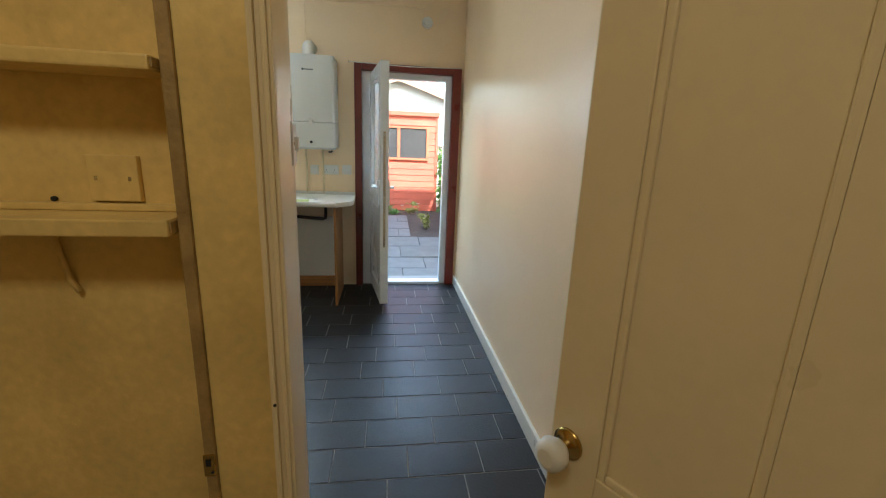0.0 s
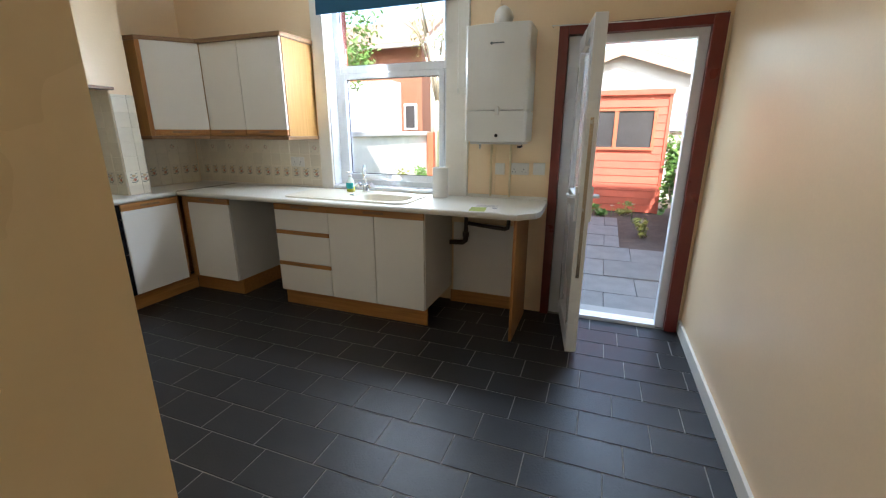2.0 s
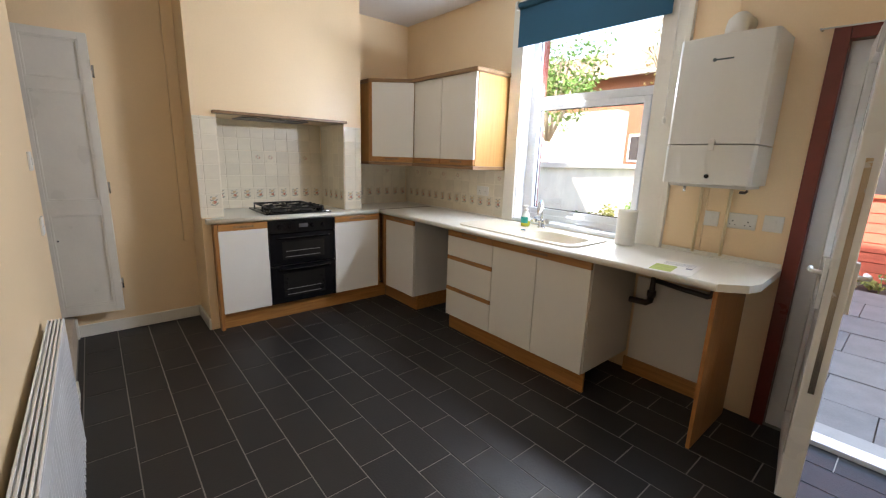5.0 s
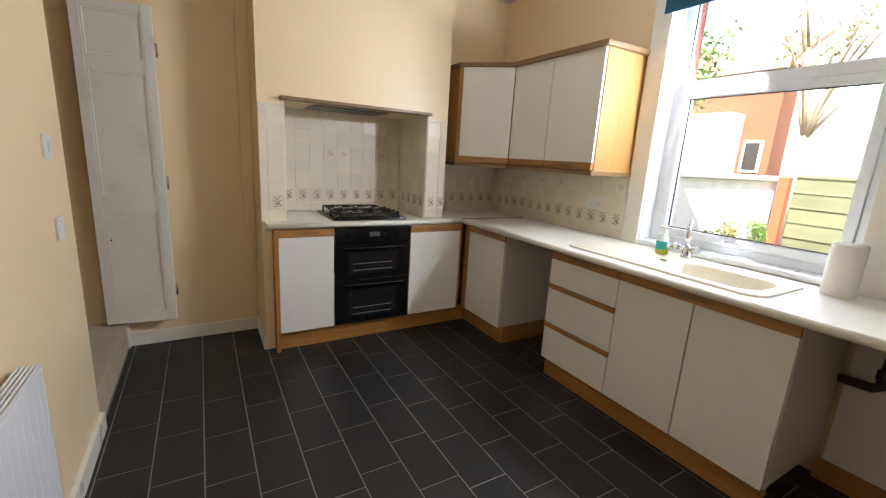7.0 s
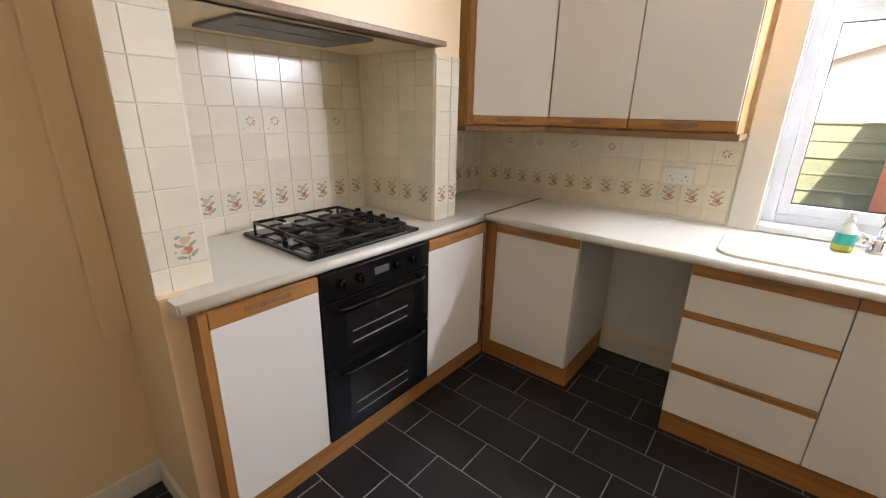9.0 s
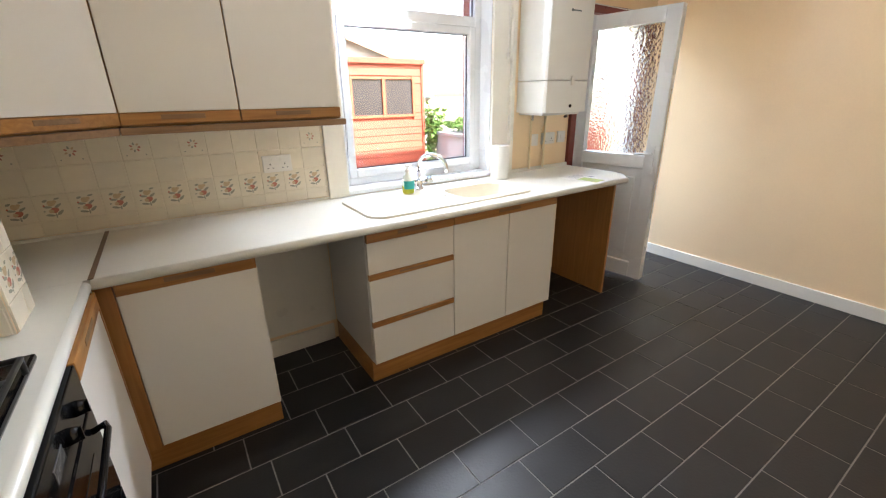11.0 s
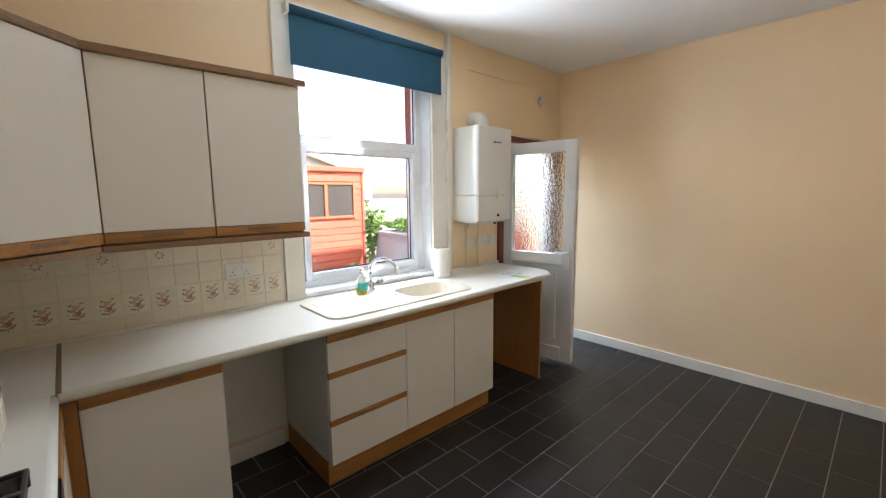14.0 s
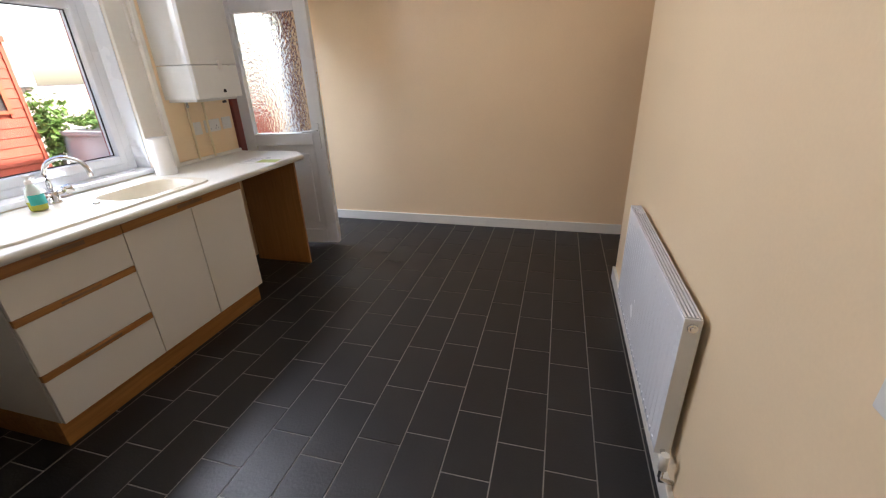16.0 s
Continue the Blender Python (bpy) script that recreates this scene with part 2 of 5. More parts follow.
def cut_wall(axis, a0, a1, t0, t1, z0, z1, holes):
    """A wall along x or y with rectangular holes (a0, a1, z0, z1), butted from blocks."""
    bm = bmesh.new()
    marks = sorted({a0, a1, *[h[0] for h in holes], *[h[1] for h in holes]})
    for p, q in zip(marks, marks[1:]):
        mine = sorted((h[2], h[3]) for h in holes if h[0] <= p and h[1] >= q)
        z = z0
        for lo, hi in mine + [(z1, z1)]:
            if lo > z:
                box(*((p, q, t0, t1) if axis == "x" else (t0, t1, p, q)), z, lo, 0, bm)
            z = max(z, hi)
    bmesh.ops.remove_doubles(bm, verts=bm.verts[:], dist=1e-5)
    return bm


# ---- structure ----
EAST, NORTH, WEST, SOUTH, CEIL = 0.97, 4.39, -3.62, 1.345, 2.82
CBX, CY0, CY1, AY0, AY1, AZ = -3.235, 2.18, 3.587, 2.34, 3.41, 1.72
setting("floor", box(WEST - 0.3, EAST + 0.2, -2.6, NORTH + 0.3, -0.12, -0.004), GROUTFLOOR, "dark tiled kitchen floor with pale grey joints", "floor")
setting("ceiling", box(WEST - 0.3, EAST + 0.2, -2.6, NORTH + 0.3, CEIL, CEIL + 0.2), WHITECEIL, "plain white painted plaster ceiling", "ceiling")
setting("wall_east", box(EAST, EAST + 0.2, -2.6, NORTH, -0.1, CEIL), CREAMSILK_BOUNCE, "long cream painted plaster wall with orange bounce light in its colour", "wall")
WX0, WX1, WZ0, WZ1 = -1.955, -0.865, 0.925, 2.60
DX0, DX1, DZ1 = 0.0, 0.90, 2.075
setting("wall_north", cut_wall("x", WEST - 0.3, EAST + 0.2, NORTH, NORTH + 0.3, -0.1, CEIL, [(WX0, WX1, WZ0, WZ1), (DX0, DX1, -0.1, DZ1)]), CREAM,
        "cream painted wall with a window and back door", "wall")
setting("wall_west", cut_wall("y", -1.2, NORTH, WEST - 0.2, WEST, -0.1, CEIL, [(AY0, AY1, 0.6, 1.72)]), CREAM, "cream painted wall beside the stair foot", "wall")
setting("wall_south", box(-2.62, 0.03, 1.20, SOUTH, -0.1, CEIL), CREAM, "cream painted wall behind the radiator", "wall")
setting("wall_stair", box(-2.62, -2.5, -1.2, 1.199, -0.1, CEIL), CREAM, "cream painted wall beside the stairs", "wall")
setting("wall_stair_end", box(WEST, -2.5, -1.32, -1.2, -0.1, CEIL), CREAM, "cream painted wall above the stairs", "wall")
setting("wall_hall_side", box(-2.5, -1.2, -2.6, 1.199, -0.1, CEIL), HALLCREAM, "yellowed cream wall of the adjoining room", "wall")
setting("wall_hall_end", box(-2.5, EAST + 0.2, -2.75, -2.6, -0.1, CEIL), HALLCREAM, "yellowed cream wall of the adjoining room", "wall")
# chimney breast: upper part, two piers and the back of the cooking alcove
cb = box(WEST, CBX, CY0, CY1, AZ, CEIL)
box(WEST, CBX, CY0, AY0, 0.925, AZ, 0, cb)
box(WEST, CBX, AY1, CY1, 0.925, AZ, 0, cb)
box(WEST, -3.20, CY0, CY0 + 0.07, 0.0, 0.925, 0, cb)
setting("chimney_breast", cb, CREAM, "cream painted chimney breast with a cooking alcove", "chimney breast")
setting("wall_alcove_back", box(-3.90, -3.765, AY0 - 0.1, AY1 + 0.1, 0.6, 1.80), CREAM, "tiled back of the cooking alcove", "wall")
setting("trim_alcove", box(-3.27, CBX + 0.062, AY0 - 0.025, AY1 + 0.005, AZ, AZ + 0.022, 0.004), CORNICE, "thin brown wooden strip edging the alcove top", "trim")


def skirt(name, x0, x1, y0, y1, h=0.095):
    setting(name, box(x0, x1, y0, y1, 0.0, h, 0.004), WHITEWOOD, "white gloss painted wooden skirting board", "skirting board")


skirt("baseboard_east", EAST - 0.018, EAST, 1.2, NORTH)
skirt("baseboard_south", -2.62, 0.03, SOUTH, SOUTH + 0.022)
skirt("baseboard_west", WEST, WEST + 0.016, 1.355, CY0)
skirt("baseboard_chimney", WEST, -3.2, CY0 - 0.016, CY0)
skirt("baseboard_north", -2.60, -2.14, NORTH - 0.016, NORTH, 0.11)
# stairs
for k in range(6):
    setting("stair_step", box(WEST, -2.62, 1.33 - 0.23 * (k + 1), 1.33 - 0.23 * k + 0.012, 0.0, 0.19 * (k + 1), 0.008), CARPET, "beige carpeted stair step rising from the kitchen", "stair")

# ---- window, back door ----
win = thing("window_1", (-1.41, 4.52, WZ0), "white uPVC window with a fixed top light over one pane", "window", kind="structure")
FY0, FY1 = 4.50, 4.565
fr = bmesh.new()
for a in ((WX0, WX0 + 0.06, WZ0 + 0.03, WZ1), (WX1 - 0.06, WX1, WZ0 + 0.03, WZ1), (WX0 + 0.06, WX1 - 0.06, WZ1 - 0.06, WZ1), (WX0 + 0.06, WX1 - 0.06, 1.905, 1.965), (WX0 + 0.06, WX1 - 0.06, WZ0 + 0.03, WZ0 + 0.075)):
    box(a[0], a[1], FY0, FY1, a[2], a[3], 0.005, fr)
part("window_frame", fr, UPVC, win)
cs = bmesh.new()
LX0, LX1, LZ0, LZ1 = WX0 + 0.062, WX1 - 0.062, WZ0 + 0.077, 1.903
for a in ((LX0, LX0 + 0.045, LZ0, LZ1), (LX1 - 0.045, LX1, LZ0, LZ1), (LX0 + 0.045, LX1 - 0.045, LZ1 - 0.045, LZ1), (LX0 + 0.045, LX1 - 0.045, LZ0, LZ0 + 0.05)):
    box(a[0], a[1], FY0 - 0.014, FY1, a[2], a[3], 0.006, cs)
sash = part("casement", cs, UPVC, win)
part("window_handle", rod((-1.46, FY0 - 0.03, LZ0 + 0.026), (-1.32, FY0 - 0.03, LZ0 + 0.022), 0.008, 0.006, 10, box(-1.47, -1.40, FY0 - 0.03, FY0 - 0.014, LZ0 + 0.014, LZ0 + 0.04, 0.004)), UPVC, sash, "white lever handle")
for nm, a in (("pane", (LX0 + 0.04, LX1 - 0.04, LZ0 + 0.045, LZ1 - 0.04)), ("pane", (WX0 + 0.055, WX1 - 0.055, 1.96, WZ1 - 0.055))):
    g = part(nm, box(a[0], a[1], 4.535, 4.541, a[2], a[3]), CLEARGLASS, win)
    g.visible_shadow = False
for nm, (gx0, gx1, gz0, gz1) in (("lower_gasket", (LX0 + 0.045, LX1 - 0.045, LZ0 + 0.05, LZ1 - 0.045)), ("upper_gasket", (WX0 + 0.06, WX1 - 0.06, 1.965, WZ1 - 0.06))):
    gk = bmesh.new()
    for a in ((gx0, gx0 + 0.005, gz0, gz1), (gx1 - 0.005, gx1, gz0, gz1), (gx0 + 0.005, gx1 - 0.005, gz0, gz0 + 0.005), (gx0 + 0.005, gx1 - 0.005, gz1 - 0.005, gz1)):
        box(a[0], a[1], 4.527, 4.534, a[2], a[3], 0, gk)
    part(nm, gk, RUBBER, win, "black rubber glazing seal")
part("window_sill", box(WX0, WX1, NORTH - 0.02, FY0 + 0.02, WZ0, WZ0 + 0.03, 0.006), UPVC, win)
part("reveal_lining", box(WX0, WX0 + 0.008, NORTH, FY0, WZ0 + 0.03, WZ1, 0, box(WX1 - 0.008, WX1, NORTH, FY0, WZ0 + 0.03, WZ1, 0, box(WX0 + 0.008, WX1 - 0.008, NORTH, FY0, WZ1 - 0.008, WZ1))), UPVC, win)
ca = box(WX0 - 0.12, WX0, NORTH - 0.022, NORTH, 0.92, 2.70, 0.005)
box(WX1, WX1 + 0.15, NORTH - 0.022, NORTH, 0.92, 2.70, 0.005, ca)
box(WX1 + 0.15, WX1 + 0.185, NORTH - 0.045, NORTH, 0.92, CEIL, 0.006, ca)
box(WX0, WX1, NORTH - 0.022, NORTH, WZ1, 2.70, 0.005, ca)
setting("trim_window", ca, WHITEWOOD, "wide white gloss painted window casing", "window casing")
reveal = box(WX0, WX0 + 0.022, FY1 + 0.006, NORTH + 0.298, WZ0, WZ1)
box(WX1 - 0.022, WX1, FY1 + 0.006, NORTH + 0.298, WZ0, WZ1, 0, reveal)
setting("trim_brick_reveal", reveal, OUTERBRICK, "red brick outer reveal of the window", "brick reveal")
# raised plaster round the boxed-in lintel above the boiler
pl = box(WX1 + 0.185, -0.46, NORTH - 0.012, NORTH, 0.95, CEIL)
box(-0.46, 0.60, NORTH - 0.012, NORTH, 2.60, CEIL, 0, pl)
setting("trim_plaster", pl, CREAM, "raised cream plaster round the lintel", "plaster")

door = thing("door_1", (0.45, NORTH, 0), "open white uPVC back door in a dark red frame", "door", kind="structure")
rf = bmesh.new()
for a in ((-0.045, 0.02, 0.0, 2.115), (0.865, 0.945, 0.0, 2.115), (0.02, 0.865, 2.055, 2.115)):
    box(a[0], a[1], NORTH - 0.028, NORTH + 0.05, a[2], a[3], 0.004, rf)
part("outer_frame", rf, REDPAINT, door, "dark red gloss painted wooden frame")
uf = bmesh.new()
for a in ((0.02, 0.105, 0.0, 2.055), (0.805, 0.865, 0.0, 2.055), (0.105, 0.805, 2.0, 2.055), (0.105, 0.805, -0.02, 0.03)):
    box(a[0], a[1], NORTH + 0.03, NORTH + 0.10, a[2], a[3], 0.005, uf)
part("door_frame", uf, UPVC, door)
part("threshold", box(0.105, 0.805, NORTH - 0.01, NORTH + 0.03, 0.0, 0.03, 0.005), UPVC, door)
# the leaf, built along +x from its hinge, then swung open
LW, LZA, LZB = 0.712, 0.035, 2.03
leaf_m = Matrix.Translation((0.125, 4.44, 0)) @ pose(0, 0, 0, 0, 0, -81)
lf = bmesh.new()
for a in ((0.0, 0.10, LZA, LZB), (LW - 0.10, LW, LZA, LZB), (0.10, LW - 0.10, LZB - 0.10, LZB), (0.10, LW - 0.10, 0.93, 1.03), (0.10, LW - 0.10, LZA, LZA + 0.13)):
    box(a[0], a[1], -0.035, 0.035, a[2], a[3], 0.006, lf)
lf.transform(leaf_m)
leaf = part("door_leaf", lf, UPVC, door)
lp = box(0.10, LW - 0.10, -0.014, 0.014, LZA + 0.13, 0.93)
box(0.16, LW - 0.16, -0.022, 0.022, LZA + 0.20, 0.86, 0.008, lp)
lp.transform(leaf_m)
part("lower_panel", lp, UPVC, leaf)
lg = box(0.095, LW - 0.095, -0.009, 0.009, 1.025, LZB - 0.095)
lg.transform(leaf_m)
pane = part("textured_pane", lg, FROSTGLASS, leaf, "obscure rippled glass pane")
pane.visible_shadow = False
for s in (-1, 1):
    hb = box(LW - 0.065, LW - 0.03, s * 0.043 - 0.008, s * 0.043 + 0.008, 0.90, 1.11, 0.004)
    rod((LW - 0.048, s * 0.045, 1.05), (LW - 0.048, s * 0.085, 1.05), 0.009, None, 12, hb)
    tube([(LW - 0.048, s * 0.083, 1.05), (LW - 0.09, s * 0.088, 1.05), (LW - 0.16, s * 0.084, 1.045)], 0.009, 10, hb)
    hb.transform(leaf_m)
    part("door_handle", hb, UPVC, leaf, "white lever handle on a long plate")
ke = box(LW, LW + 0.003, -0.010, 0.010, 0.55, 1.50)
ke.transform(leaf_m)
part("lock_strip", ke, STEEL, leaf, "steel lock strip")
# curtain wire over the back door
wire = thing("curtain_wire", (0.45, NORTH - 0.045, 2.10), "thin white curtain wire above the back door", "curtain wire")
part("wire", tube([(-0.09, NORTH - 0.05, 2.112), (0.45, NORTH - 0.05, 2.100), (0.93, NORTH - 0.05, 2.112)], 0.004, 8), PLASTIC, wire)
for x in (-0.09, 0.93):
    part("hook", rod((x, NORTH - 0.055, 2.112), (x, NORTH - 0.012, 2.112), 0.005, None, 8), STEEL, wire)

# ---- roller blind ----
bl = thing("roller_blind", (-1.4, NORTH - 0.06, 2.62), "dark blue fabric roller blind, rolled most of the way up", "blind")
part("fabric", box(-1.985, -0.80, NORTH - 0.058, NORTH - 0.055, 2.345, 2.63), BLUEBLIND, bl)
part("roll", rod((-1.985, NORTH - 0.06, 2.640), (-0.80, NORTH - 0.06, 2.640), 0.026, None, 20), BLUEBLIND, bl)
part("bottom_bar", box(-1.985, -0.80, NORTH - 0.061, NORTH - 0.052, 2.335, 2.36, 0.003), BLUEBLIND, bl)
for x in (-2.0, -0.785):
    part("bracket", box(x - 0.008, x + 0.008, NORTH - 0.09, NORTH - 0.022, 2.61, 2.672, 0.003), PLASTIC, bl)
part("cord", tube([(-0.765, NORTH - 0.05, 2.64), (-0.763, NORTH - 0.05, 2.2), (-0.762, NORTH - 0.05, 1.74)], 0.0022, 6), PLASTIC, bl)
part("cord_pull", lathe([(0.004, 0.0), (0.010, 0.006), (0.011, 0.03), (0.005, 0.045)], 12, (-0.762, NORTH - 0.05, 1.70)), PLASTIC, bl, "small white cord pull")

# ---- fitted units ----
UF, PF, UB, UT = 3.775, 3.822, 0.14, 0.88   # door faces, plinth face, unit bottom, unit top


def grip_rail(name, x0, x1, y, z0, z1, parent):
    """A wooden rail with a finger grip along its lower edge, facing -y; a dark strip paints the scoop's shade."""
    bm = box(x0, x1, y, y + 0.022, z0, z1, 0.003)
    ob = part(name, bm, OAKX, parent, "oak rail with a scooped finger grip")
    mid = (x0 + x1) / 2
    w = min(0.085, (x1 - x0) * 0.25)
    # raised dark strip, painting the shade of a scoop that isn't cut
    part("grip", box(mid - w, mid + w, y - 0.0015, y + 0.004, z0 + (z1 - z0) * 0.35, z0 + (z1 - z0) * 0.7, 0.002), CORNICE, ob, "dark brown strip drawn as a scoop's shade")
    return ob


def base_unit(name, x0, x1, label, doors, left_panel=True, right_panel=True):
    u = thing(name, ((x0 + x1) / 2, 4.1, 0), label, "kitchen cabinet", "base units under the worktop")
    part("side_panel", box(x0, x0 + 0.016, UF + 0.024, NORTH - 0.02, UB, UT), CARCASS, u)
    part("side_panel", box(x1 - 0.016, x1, UF + 0.024, NORTH - 0.02, UB, UT), CARCASS, u)
    part("bottom_panel", box(x0 + 0.016, x1 - 0.016, UF + 0.024, NORTH - 0.02, UB, UB + 0.016), CARCASS, u)
    part("back_board", box(x0 + 0.016, x1 - 0.016, NORTH - 0.03, NORTH - 0.022, UB + 0.016, UT), CARCASS, u)
    for a, b in doors:
        d = part("door", box(a + 0.002, b - 0.002, UF, UF + 0.018, UB, UT - 0.055, 0.002), LAMINATE, u)
    return u


drw = base_unit("drawer_unit", -2.12, -1.612, "off-white three-drawer base unit with oak rails", [])
for z0, z1, r in ((0.14, 0.36, 0.032), (0.394, 0.625, 0.032), (0.659, 0.822, 0.055)):
    d = part("drawer_front", box(-2.118, -1.614, UF, UF + 0.018, z0, z1, 0.002), LAMINATE, drw)
    grip_rail("rail", -2.118, -1.614, UF - 0.004, z1 + 0.001, z1 + r, d)
snk = base_unit("sink_unit", -1.612, -0.811, "off-white two-door sink base unit with oak rails", [])
for a, b in ((-1.612, -1.2115), (-1.2115, -0.811)):
    d = part("door", box(a + 0.003, b - 0.003, UF, UF + 0.018, UB, 0.823, 0.002), LAMINATE, snk)
grip_rail("rail", -1.610, -0.813, UF - 0.004, 0.824, 0.878, snk)
lu = base_unit("corner_base_unit", -3.16, -2.604, "off-white single-door corner base unit with oak trim", [])
d = part("door", box(-3.075, -2.606, UF, UF + 0.018, UB, 0.823, 0.002), LAMINATE, lu)
grip_rail("rail", -3.075, -2.606, UF - 0.004, 0.824, 0.878, lu)
part("corner_post", box(-3.132, -3.078, UF - 0.006, UF + 0.02, UB, 0.879, 0.002), OAKZ, lu, "oak corner post")
for nm, x0, x1 in (("plinth_corner", -3.16, -2.604), ("plinth_main", -2.12, -0.811)):
    p = thing(nm.split("_")[0], ((x0 + x1) / 2, PF, 0), "oak-faced plinth board under the base units", "plinth")
    bm = box(x0, x1, PF, PF + 0.018, 0.0, UB - 0.001, 0.002)
    side = x1 - 0.018 if nm == "plinth_corner" else x0
    box(side, side + 0.018, PF + 0.018, NORTH - 0.02, 0.0, UB - 0.001, 0.002, bm)
    part("board", bm, OAKX, p)
ep = thing("end_panel", (-0.17, 4.1, 0), "oak-effect end panel holding up the worktop", "panel")
part("board", box(-0.186, -0.166, 3.80, NORTH - 0.075, 0.0, UT - 0.001, 0.002), OAKZ, ep)
bb = thing("batten", (-0.5, NORTH - 0.02, 0), "oak-faced board along the wall under the worktop", "board")
part("board", box(-0.81, -0.19, NORTH - 0.045, NORTH - 0.03, 0.0, 0.105, 0.002), OAKX, bb)
bp = thing("back_panel", (-0.5, NORTH - 0.01, 0), "plain white panel behind the appliance space", "panel")
part("board", box(-0.79, -0.19, NORTH - 0.028, NORTH - 0.012, 0.0, 0.70), LAMINATE, bp)

# units across the chimney breast, facing the room
XF = -3.118
cu = thing("oven_housing", (-3.4, 2.95, 0), "off-white base units either side of the built-in oven", "kitchen cabinet", "base units under the worktop")
part("body", box(-3.60, XF - 0.024, 2.29, 3.70, UB, UT - 0.35), CARCASS, cu)
for a, b in ((2.268, 2.640), (3.246, 3.706)):
    d = part("door", box(XF - 0.018, XF, a, b, UB, 0.823, 0.002), LAMINATE, cu)
    r = part("rail", box(XF - 0.018, XF + 0.004, a, b, 0.824, 0.878, 0.003), OAKY, d, "oak rail with a scooped finger grip")
    # scoop's shade put in as a thin dark strip on the rail
    part("grip", box(XF, XF + 0.0055, (a + b) / 2 - 0.08, (a + b) / 2 + 0.08, 0.843, 0.861, 0.002), CORNICE, r, "dark brown strip drawn as a scoop's shade")
part("end_strip", box(-3.20, XF + 0.002, 2.240, 2.266, 0.0, 0.879, 0.002), OAKZ, cu, "oak end strip")
part("corner_post", box(XF - 0.02, XF + 0.002, 3.709, 3.723, UB, 0.879, 0.002), OAKZ, cu, "oak corner post")
pw = thing("plinth", (-3.15, 2.9, 0), "oak-faced plinth board under the oven units", "plinth")
part("board", box(-3.180, -3.163, 2.268, 3.82, 0.0, UB - 0.001, 0.002), OAKY, pw)

# worktops
wt = thing("worktop", (-1.8, 4.05, 0.88), "cream laminate worktop with rounded front edge", "worktop")
SX0, SX1, SY0, SY1 = -2.06, -0.975, 3.80, 4.285    # sink outline
BX0, BX1, BY0, BY1 = -1.47, -1.02, 3.845, 4.16    # bowl
wm = bmesh.new()
WF, WB = 3.735, NORTH - 0.001
for a in ((-3.62, BX0, WF, WB), (BX0, BX1, WF, BY0), (BX0, BX1, BY1, WB)):
    box(a[0], a[1], a[2], a[3], 0.882, 0.92, 0, wm)
prism([(BX1, WF), (-0.155, WF), (-0.055, 3.83), (-0.03, 3.92), (-0.045, WB), (BX1, WB)], 0.882, 0.92, 0, wm)
part("top", wm, WORKTOP, wt)
fe = rod((-3.119, WF, 0.901), (-0.155, WF, 0.901), 0.019, None, 16)
part("rolled_edge", fe, WORKTOP, wt)
part("upstand", box(-3.60, WX0 - 0.12, NORTH - 0.016, NORTH - 0.001, 0.92, 0.934, 0.003), WHITEWOOD, wt, "narrow white sealing strip")
part("upstand", box(WX1 + 0.19, -0.05, NORTH - 0.028, NORTH - 0.013, 0.92, 0.945, 0.003), WHITEWOOD, wt, "narrow white sealing strip")
w2 = thing("worktop", (-3.35, 2.95, 0.88), "cream laminate worktop carrying the gas hob", "worktop")
HX0, HX1, HY0, HY1 = -3.66, -3.165, 2.646, 3.232
b2 = box(-3.764, -3.138, AY0, AY1, 0.882, 0.92)
box(CBX, -3.138, 2.20, AY0, 0.882, 0.92, 0, b2)
box(CBX, -3.138, AY1, CY1, 0.882, 0.92, 0, b2)
box(WEST, -3.138, CY1, 3.734, 0.882, 0.92, 0, b2)
part("top", b2, WORKTOP, w2)
part("rolled_edge", rod((-3.138, 2.205, 0.901), (-3.138, 3.72, 0.901), 0.019, None, 16), WORKTOP, w2)

# wall cabinets
WCZ0, WCZ1 = 1.385, 2.125
wc = thing("wall_cabinet", (-2.5, 4.2, WCZ0), "off-white double wall cabinet with oak sides and rails", "kitchen cabinet", "wall units")
part("body", box(-2.94, -2.096, 4.022, NORTH - 0.001, WCZ0, WCZ1), PALEOAK, wc, "oak-coloured carcass side")
for a, b in ((-2.935, -2.534), (-2.528, -2.100)):
    d = part("door", box(a, b, 4.0, 4.018, WCZ0 + 0.052, WCZ1, 0.002), LAMINATE, wc)
    r = part("rail", box(a, b, 3.997, 4.018, WCZ0 + 0.008, WCZ0 + 0.05, 0.003), OAKX, d, "oak rail with a scooped finger grip")
    # dark strip on the rail face for the shaded scoop
    part("grip", box((a + b) / 2 - 0.075, (a + b) / 2 + 0.075, 3.9955, 4.0, WCZ0 + 0.024, WCZ0 + 0.042, 0.002), CORNICE, r, "dark brown strip drawn as a scoop's shade")
part("light_rail", box(-2.945, -2.080, 3.985, NORTH - 0.001, WCZ0 - 0.028, WCZ0 - 0.001, 0.004), CORNICE, wc, "brown wooden light rail")
part("cornice", box(-2.955, -2.068, 3.975, NORTH - 0.001, WCZ1 + 0.001, WCZ1 + 0.034, 0.008), CORNICE, wc, "brown moulded cornice")
cc = thing("wall_cabinet", (-3.3, 4.1, WCZ0), "off-white angled corner wall cabinet with oak trim", "kitchen cabinet", "wall units")
A, B = Vector((-3.262, 3.700, 0)), Vector((-2.945, 4.017, 0))
outline = [(-3.619, 3.70), (A.x, A.y), (B.x, B.y), (-2.945, NORTH - 0.001), (-3.619, NORTH - 0.001)]
part("body", prism([(-3.619, 3.70), (A.x - 0.01, A.y), (B.x, B.y + 0.012), (-2.945, NORTH - 0.001), (-3.619, NORTH - 0.001)], WCZ0, WCZ1), PALEOAK, cc, "oak-coloured carcass side")
